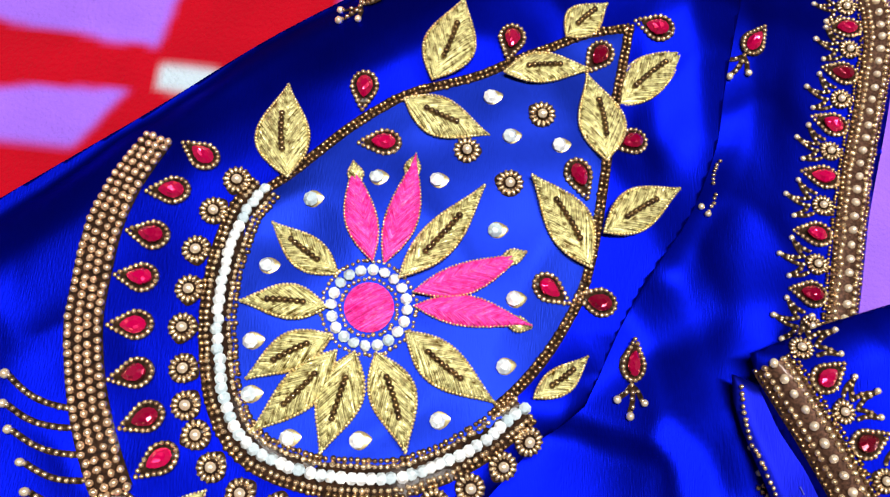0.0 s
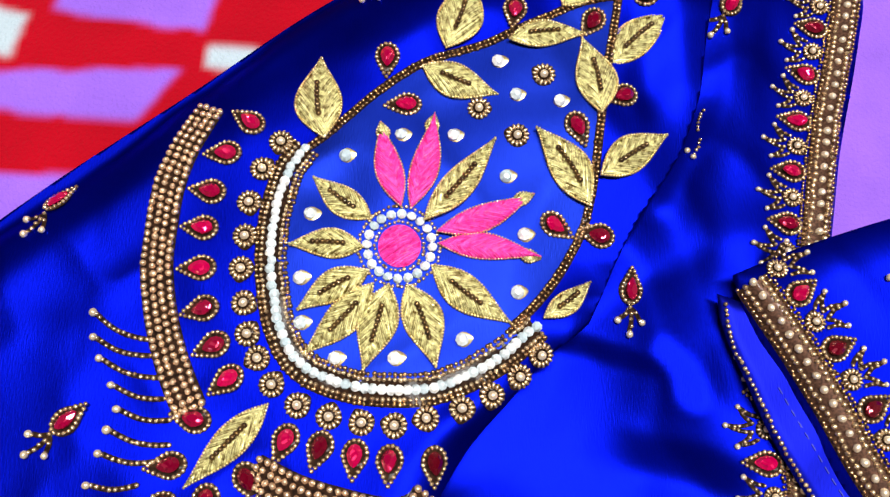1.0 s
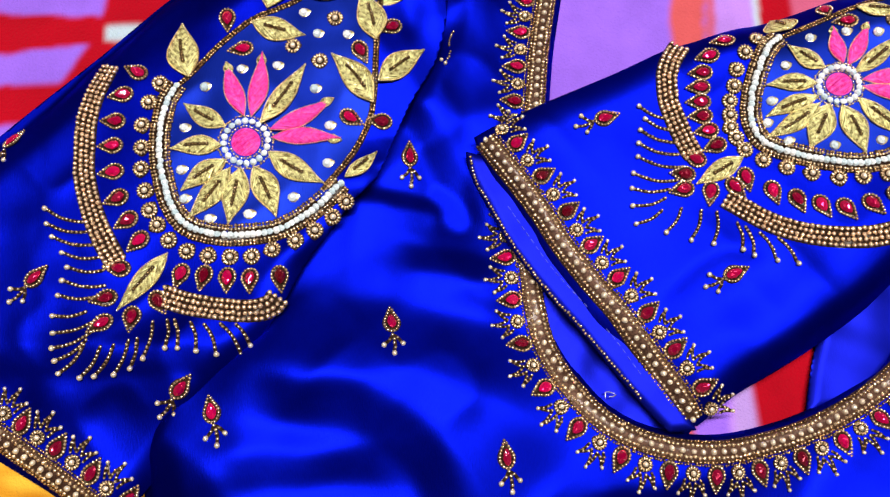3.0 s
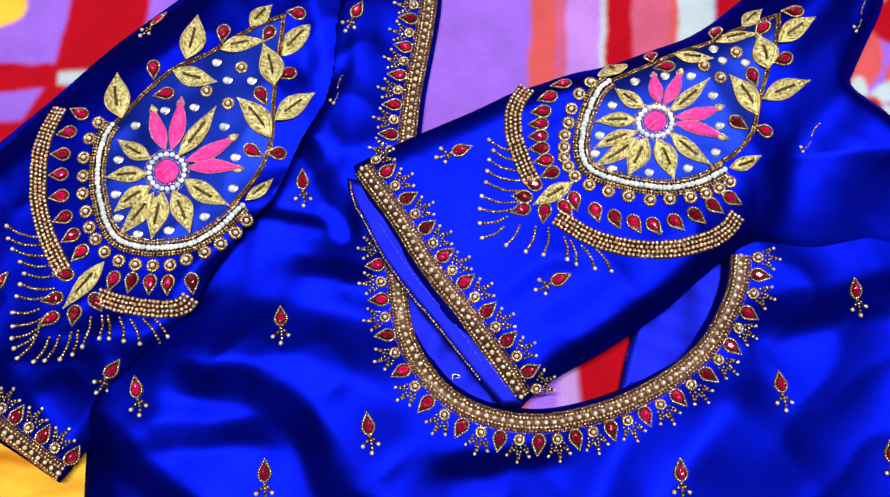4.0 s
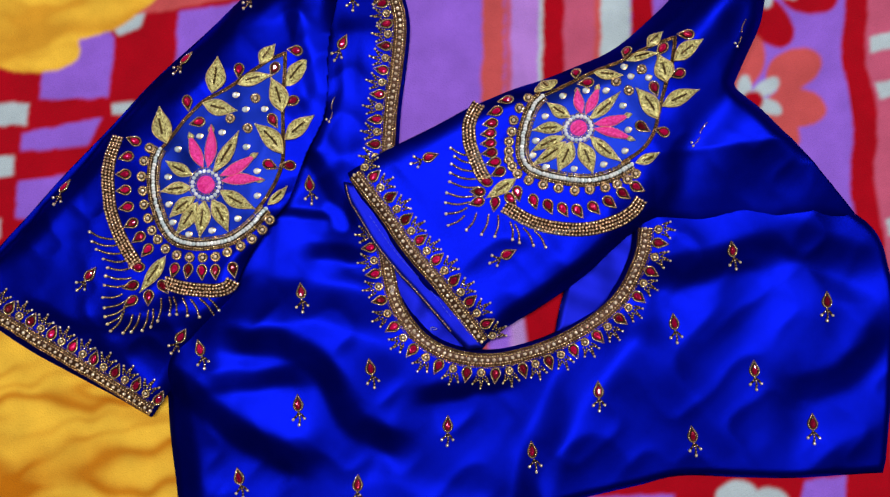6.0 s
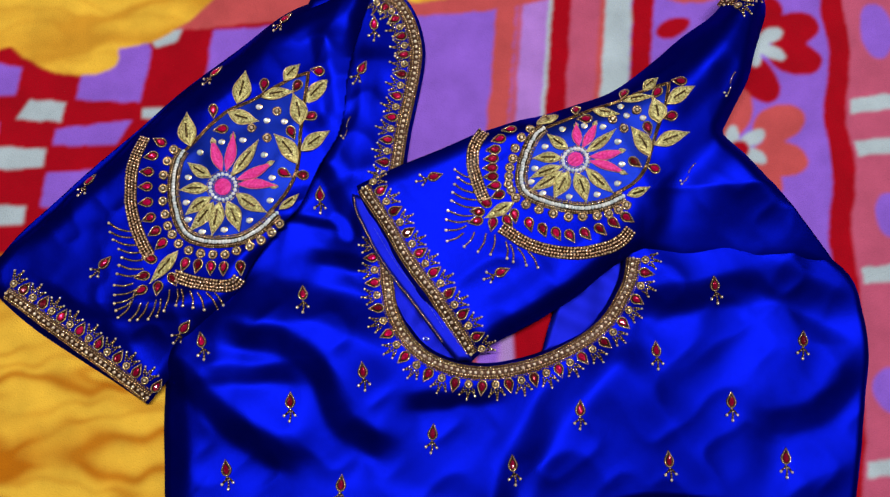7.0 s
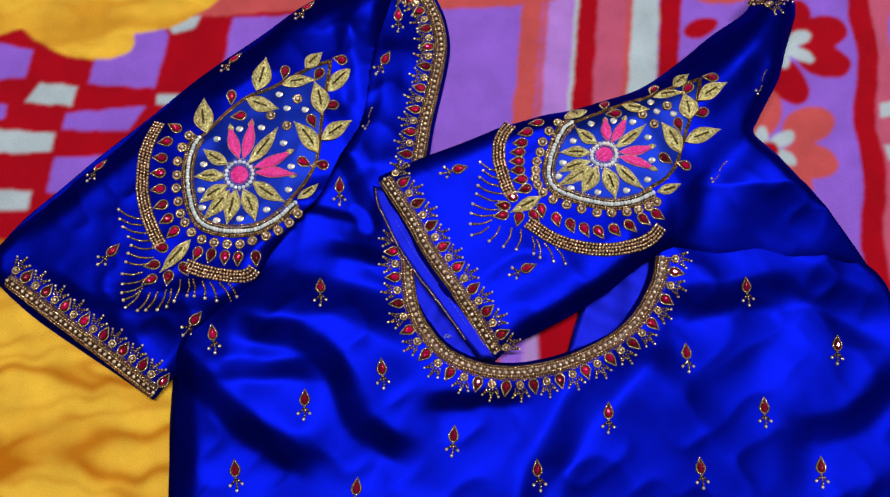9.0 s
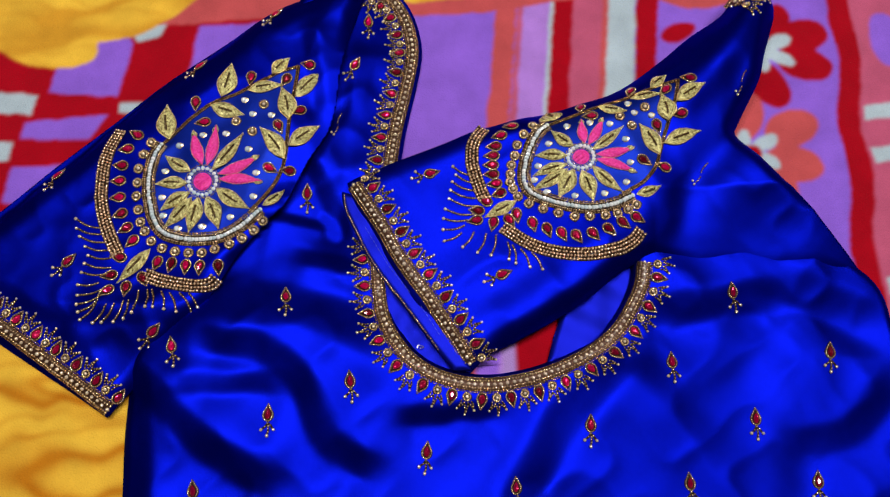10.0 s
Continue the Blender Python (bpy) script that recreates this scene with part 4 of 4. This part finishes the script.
BODY_FOLDS = [
    (0.0, -0.090, 0.04, -0.10, 0.016, 0.002), (0.088, 0.03, 0.094, 0.19, 0.012, -0.004),
]
BODY_PLEATS = [
    ([(0.012, -0.015), (0.058, -0.0215), (0.090, -0.034)], 0.026, -0.0075),
    ([(0.016, -0.041), (0.047, -0.0485), (0.061, -0.068), (0.074, -0.096), (0.090, -0.108)], 0.016, 0.0055),
    ([(0.0, -0.063), (0.039, -0.065)], 0.013, 0.0035),
    ([(-0.028, -0.060), (-0.010, -0.0785), (0.011, -0.100), (0.032, -0.112)], 0.016, 0.005),
    ([(-0.031, -0.070), (-0.029, -0.105), (-0.027, -0.150)], 0.016, 0.005),
    ([(0.238, -0.062), (0.209, -0.0896), (0.1855, -0.123), (0.173, -0.155)], 0.022, 0.007),
    ([(0.124, -0.0855), (0.163, -0.084)], 0.010, 0.003),
    ([(0.272, -0.031), (0.301, -0.0275), (0.327, -0.025)], 0.020, 0.005),
    ([(0.352, -0.019), (0.386, -0.038)], 0.024, 0.0055),
    ([(0.346, -0.109), (0.372, -0.105), (0.393, -0.085)], 0.018, 0.0035),
    ([(0.088, 0.140), (0.0857, 0.103), (0.0686, 0.075)], 0.009, 0.003),
    ([(0.060, 0.073), (0.0725, 0.054), (0.083, 0.029)], 0.012, 0.0045),
    ([(0.045, 0.035), (0.070, 0.030)], 0.006, -0.002),
    ([(0.066, 0.008), (0.087, 0.003)], 0.010, -0.003),
    ([(0.106, 0.184), (0.111, 0.150), (0.105, 0.112)], 0.014, -0.0035),
]


def body_height(x, y):
    strap = np.exp(-(((x - 0.118) / 0.02) ** 4)) * np.clip((y - 0.01) / 0.04, 0, 1)
    return 0.009 - 0.005 * strap + folds(x, y, BODY_FOLDS) + pleats(x, y, BODY_PLEATS) + 0.0012 * crumple(x, y, 0.055, 21) + 0.0004 * crumple(x, y, 0.021, 22)


LEFT_FOLDS = [
    (0.02, -0.01, 0.045, 0.030, 0.008, 0.003), (-0.06, -0.03, 0.0, -0.02, 0.012, 0.003),
]
LEFT_PLEATS = [
    ([(0.075, 0.182), (0.045, 0.167), (0.007, 0.140), (-0.056, 0.090), (-0.125, 0.031)], -0.019, 0.0065),
    ([(0.066, 0.150), (0.072, 0.105)], 0.010, 0.003), ([(-0.018, -0.024), (-0.075, -0.020)], 0.011, -0.003),
    ([(0.056, 0.040), (0.020, 0.016)], 0.008, 0.002), ([(-0.075, -0.030), (-0.110, -0.005)], 0.010, -0.002),
]


def left_height(x, y):
    low = np.clip((x - 0.03 - 0.4 * (y - 0.05)) / 0.036, 0, 1) * np.clip((y - 0.03) / 0.025, 0, 1)
    return np.clip(0.0135 + 0.08 * x, 0.0075, 0.0158) * (1 - low) + 0.0095 * low + folds(x, y, LEFT_FOLDS) + pleats(x, y, LEFT_PLEATS) + 0.0012 * crumple(x, y, 0.045, 31) + 0.0005 * crumple(x, y, 0.018, 32)


RIGHT_FOLDS = [
    (0.30, 0.10, 0.345, 0.16, 0.012, 0.005), (0.29, 0.03, 0.33, 0.09, 0.014, -0.004), (0.18, -0.03, 0.26, 0.02, 0.014, 0.003),
]


RIGHT_PLEATS = [
    ([(0.350, 0.172), (0.330, 0.150), (0.300, 0.126), (0.262, 0.101), (0.215, 0.087)], -0.019, 0.0065),
    ([(0.357, 0.155), (0.346, 0.112), (0.326, 0.078)][::-1], -0.013, 0.0045),
]


def right_height(x, y):
    low = np.clip((y + 0.014) / 0.055, 0, 1)
    low = np.where(x > 0.24, 1 - (1 - low) * np.clip((x - 0.24) / 0.03, 0, 1), 1)
    return 0.0085 + (np.clip(0.013 + 0.05 * (x - 0.12) + 0.05 * y, 0.010, 0.030) - 0.0085) * low + folds(x, y, RIGHT_FOLDS) + pleats(x, y, RIGHT_PLEATS) + 0.002 * crumple(x, y, 0.05, 41) + 0.0003 * crumple(x, y, 0.018, 42)


neck_edge = sideways(spline(NECK, 0.005), 0.0062)
body_cloth = Cloth(closed(
    [(-0.037, -0.055), (-0.0385, -0.09), (-0.038, -0.115), (-0.037, -0.145), (-0.03, -0.172)],
    [(0.05, -0.172), (0.14, -0.165), (0.236, -0.155), (0.264, -0.1525), (0.303, -0.158), (0.336, -0.1625), (0.388, -0.166)],
    [(0.391, -0.158), (0.401, -0.115), (0.409, -0.076), (0.409, -0.043), (0.401, -0.016), (0.368, 0.012), (0.343, 0.048), (0.326, 0.072)],
    [(0.30, 0.06), (0.262, 0.012)], neck_edge[::-1].tolist(), [(0.10, 0.195), (0.06, 0.186)], [(0.03, 0.12), (0.0, 0.03)]), body_height)
body = body_cloth.build("body", blouse, SATIN, 0.0016, label="blue satin front with a deep round neckline")

left_cloth = Cloth(closed(
    [(0.101, 0.194), (0.0925, 0.195), (0.083, 0.191), (0.072, 0.1875), (0.056, 0.183), (0.039, 0.1755), (0.007, 0.1515), (-0.027, 0.1265), (-0.056, 0.101), (-0.088, 0.074), (-0.112, 0.052), (-0.133, 0.033), (-0.150, 0.012)],
    [(-0.150, -0.002), (-0.137, -0.0155), (-0.118, -0.0315), (-0.093, -0.049), (-0.071, -0.064), (-0.048, -0.080)],
    [(-0.033, -0.063), (-0.020, -0.045), (-0.008, -0.030), (0.004, -0.020), (0.013, -0.007), (0.021, 0.007), (0.031, 0.019), (0.041, 0.031), (0.049, 0.037), (0.0535, 0.046), (0.059, 0.058), (0.066, 0.071),
     (0.075, 0.085), (0.081, 0.102), (0.085, 0.130), (0.094, 0.165), (0.103, 0.190)]), left_height, 0.010, lambda x, y: 0.006 - 0.0056 * np.clip((x - 0.035) / 0.01, 0, 1) * np.clip((y - 0.03) / 0.015, 0, 1) * np.clip((0.16 - y) / 0.02, 0, 1))
left_sleeve = left_cloth.build("left_sleeve", blouse, SATIN, 0.0013, label="blue satin sleeve with a lotus paisley and beaded cuff")

lining_cloth = Cloth(closed([(0.0842, 0.0485), (0.085, 0.0395), (0.0908, 0.0252), (0.0978, 0.0092), (0.1098, -0.0098), (0.1219, -0.0268), (0.1372, -0.0496), (0.147, -0.062)],
                            [(0.157, -0.062), (0.14, -0.02), (0.11, 0.04)]), lambda x, y: 0.0111 + 0.0004 * ripple(x, y, 0.02, 53), 0.003, 0.0015)
lining = lining_cloth.build("cuff_lining", blouse, LINING, 0.0008, label="darker blue inner face of the folded cuff")
under_cloth = Cloth(closed([(0.098, 0.055), (0.098, 0.0), (0.101, -0.035), (0.115, -0.057), (0.14, -0.069), (0.153, -0.066)], [(0.165, -0.055), (0.15, 0.0), (0.125, 0.055)]),
                    lambda x, y: 0.0045 + 0.0012 * ripple(x, y, 0.025, 52), 0.004, 0.002)
under_cloth.build("sleeve_underside", blouse, LINING, 0.0009, label="blue underside of the folded sleeve inside the neckline")
edge_line = [(0.0855, 0.0455), (0.0873, 0.0352), (0.0922, 0.0243), (0.0992, 0.0088), (0.1107, -0.0098), (0.1228, -0.0263), (0.1381, -0.0491)]
child("lining_beading", beads_mesh("lining_beading", on_cloth(lining_cloth, spline(edge_line, 0.0014), 0.0006), BRASS), lining, kind="stuff")
for dash in range(0, 26):
    p = spline([(0.098, 0.025), (0.112, 0.0), (0.128, -0.022), (0.140, -0.042)], 0.003)
    if dash + 1 < len(p):
        child("stitch", ribbon(lining_cloth, p[dash] + (p[dash + 1] - p[dash]) * np.array([[0.0], [0.3], [0.6]]), 0.00016, 0.00012, PALE), lining)
back_cloth = Cloth(closed([(0.2105, -0.034), (0.2065, -0.044), (0.201, -0.060)], [(0.225, -0.056), (0.25, -0.03), (0.262, 0.0)], [(0.25, 0.02), (0.215, -0.02)]),
                   lambda x, y: 0.0035 + 0.0015 * ripple(x, y, 0.02, 51), 0.004, 0.002)
back_cloth.build("back_panel", blouse, LINING, 0.0009, label="blue back of the blouse inside the neckline")

def hook():
    """A small bent wire hook sewn inside the neckline."""
    pts = [(0, -0.002, 0), (0, 0.002, 0), (0.002, 0.0028, 0.0003), (0.006, 0.002, 0.0006), (0.0085, 0.0004, 0.0012), (0.006, -0.001, 0.0018), (0.003, -0.0012, 0.0014)]
    data = bpy.data.curves.new("hook", "CURVE")
    data.dimensions, data.bevel_depth, data.bevel_resolution = "3D", 0.00055, 2
    line = data.splines.new("POLY")
    line.points.add(len(pts) - 1)
    for q, c in zip(line.points, pts):
        q.co = (*c, 1)
    me = bpy.data.meshes.new_from_object(new("hook_wire", data))
    bpy.data.objects.remove(bpy.data.objects["hook_wire"])
    me.materials.clear()
    me.materials.append(CHROME)
    return me


child("hook", hook(), blouse, pose(0.1265, -0.0470, 0.0072, 0, 0, -8) @ Matrix.Scale(0.45, 4), "silver wire hook")

right_cloth = Cloth(closed(
    [(0.0875, 0.053), (0.0935, 0.036), (0.102, 0.022), (0.110, 0.005), (0.1195, -0.012), (0.128, -0.026), (0.1365, -0.042), (0.149, -0.062)],
    [(0.158, -0.0605), (0.171, -0.052), (0.189, -0.044), (0.205, -0.036), (0.226, -0.024), (0.245, -0.010), (0.262, -0.002), (0.293, -0.007), (0.340, -0.009), (0.376, -0.013), (0.394, -0.012)],
    [(0.370, 0.020), (0.347, 0.054), (0.3275, 0.0785)], [(0.3275, 0.0785), (0.338, 0.097), (0.346, 0.112), (0.3515, 0.128), (0.359, 0.146), (0.3635, 0.160), (0.357, 0.175), (0.350, 0.182)],
    [(0.348, 0.181), (0.336, 0.169), (0.329, 0.1585), (0.306, 0.1435), (0.2855, 0.1275), (0.258, 0.1095), (0.227, 0.100), (0.197, 0.093), (0.170, 0.085), (0.144, 0.075), (0.121, 0.067), (0.105, 0.061)]),
    right_height, 0.012, lambda x, y: 0.008 - 0.0065 * np.clip((x - 0.265) / 0.03, 0, 1) * np.clip((0.045 - y) / 0.02, 0, 1) - 0.0045 * np.clip((0.18 - x) / 0.015, 0, 1))
right_sleeve = right_cloth.build("right_sleeve", blouse, SATIN, 0.0015, label="blue satin sleeve folded over the neckline with beaded cuff")


# ---- embroidery ----
def sleeve_warp():
    """A smooth map that carries the left sleeve's motif onto the folded right sleeve (thin plate)."""
    rows = np.array(SLEEVE_SHIFT)
    p, q, n = rows[:, :2] * 10, rows[:, 2:], len(rows)

    def kernel(d2):
        return d2 * np.log(d2 + 1e-9)

    d2 = ((p[:, None] - p[None]) ** 2).sum(-1)
    one = np.c_[np.ones(n), p]
    a = np.block([[kernel(d2) + 0.12 * np.eye(n), one], [one.T, np.zeros((3, 3))]])
    w = np.linalg.solve(a, np.vstack([q, np.zeros((3, 2))]))

    def warp(x, y):
        v = np.array((x, y)) * 10
        k = np.r_[kernel(((p - v) ** 2).sum(-1)), 1, v]
        return tuple(float(c) for c in k @ w)

    return warp


set_border(body_cloth, body, NECK, -1)
set_border(left_cloth, left_sleeve, LEFT_CUFF, 1)
set_border(right_cloth, right_sleeve, sideways(spline(RIGHT_CUFF, 0.012), 0.0016), 1)
set_border(right_cloth, right_sleeve, [(0.3345, 0.1625), (0.341, 0.1695), (0.351, 0.1785)], -1)
set_motif(left_cloth, left_sleeve, lambda x, y: (x, y))
set_motif(right_cloth, right_sleeve, sleeve_warp(), RIGHT_STONES, RIGHT_BAND, RIGHT_FRINGE)
for x, y, deg in BUTIS_BODY:
    set_buti(body_cloth, body, x, y, deg)
for x, y, deg in BUTIS_LEFT:
    set_buti(left_cloth, left_sleeve, x, y, deg)
for x, y, deg in BUTIS_RIGHT:
    set_buti(right_cloth, right_sleeve, x, y, deg)
set_edge_buti(right_cloth, right_sleeve, 0.3310, 0.1060, 66)
set_edge_buti(right_cloth, right_sleeve, 0.3010, 0.0500, 52)
set_edge_buti(body_cloth, body, 0.0820, 0.0940, 72)
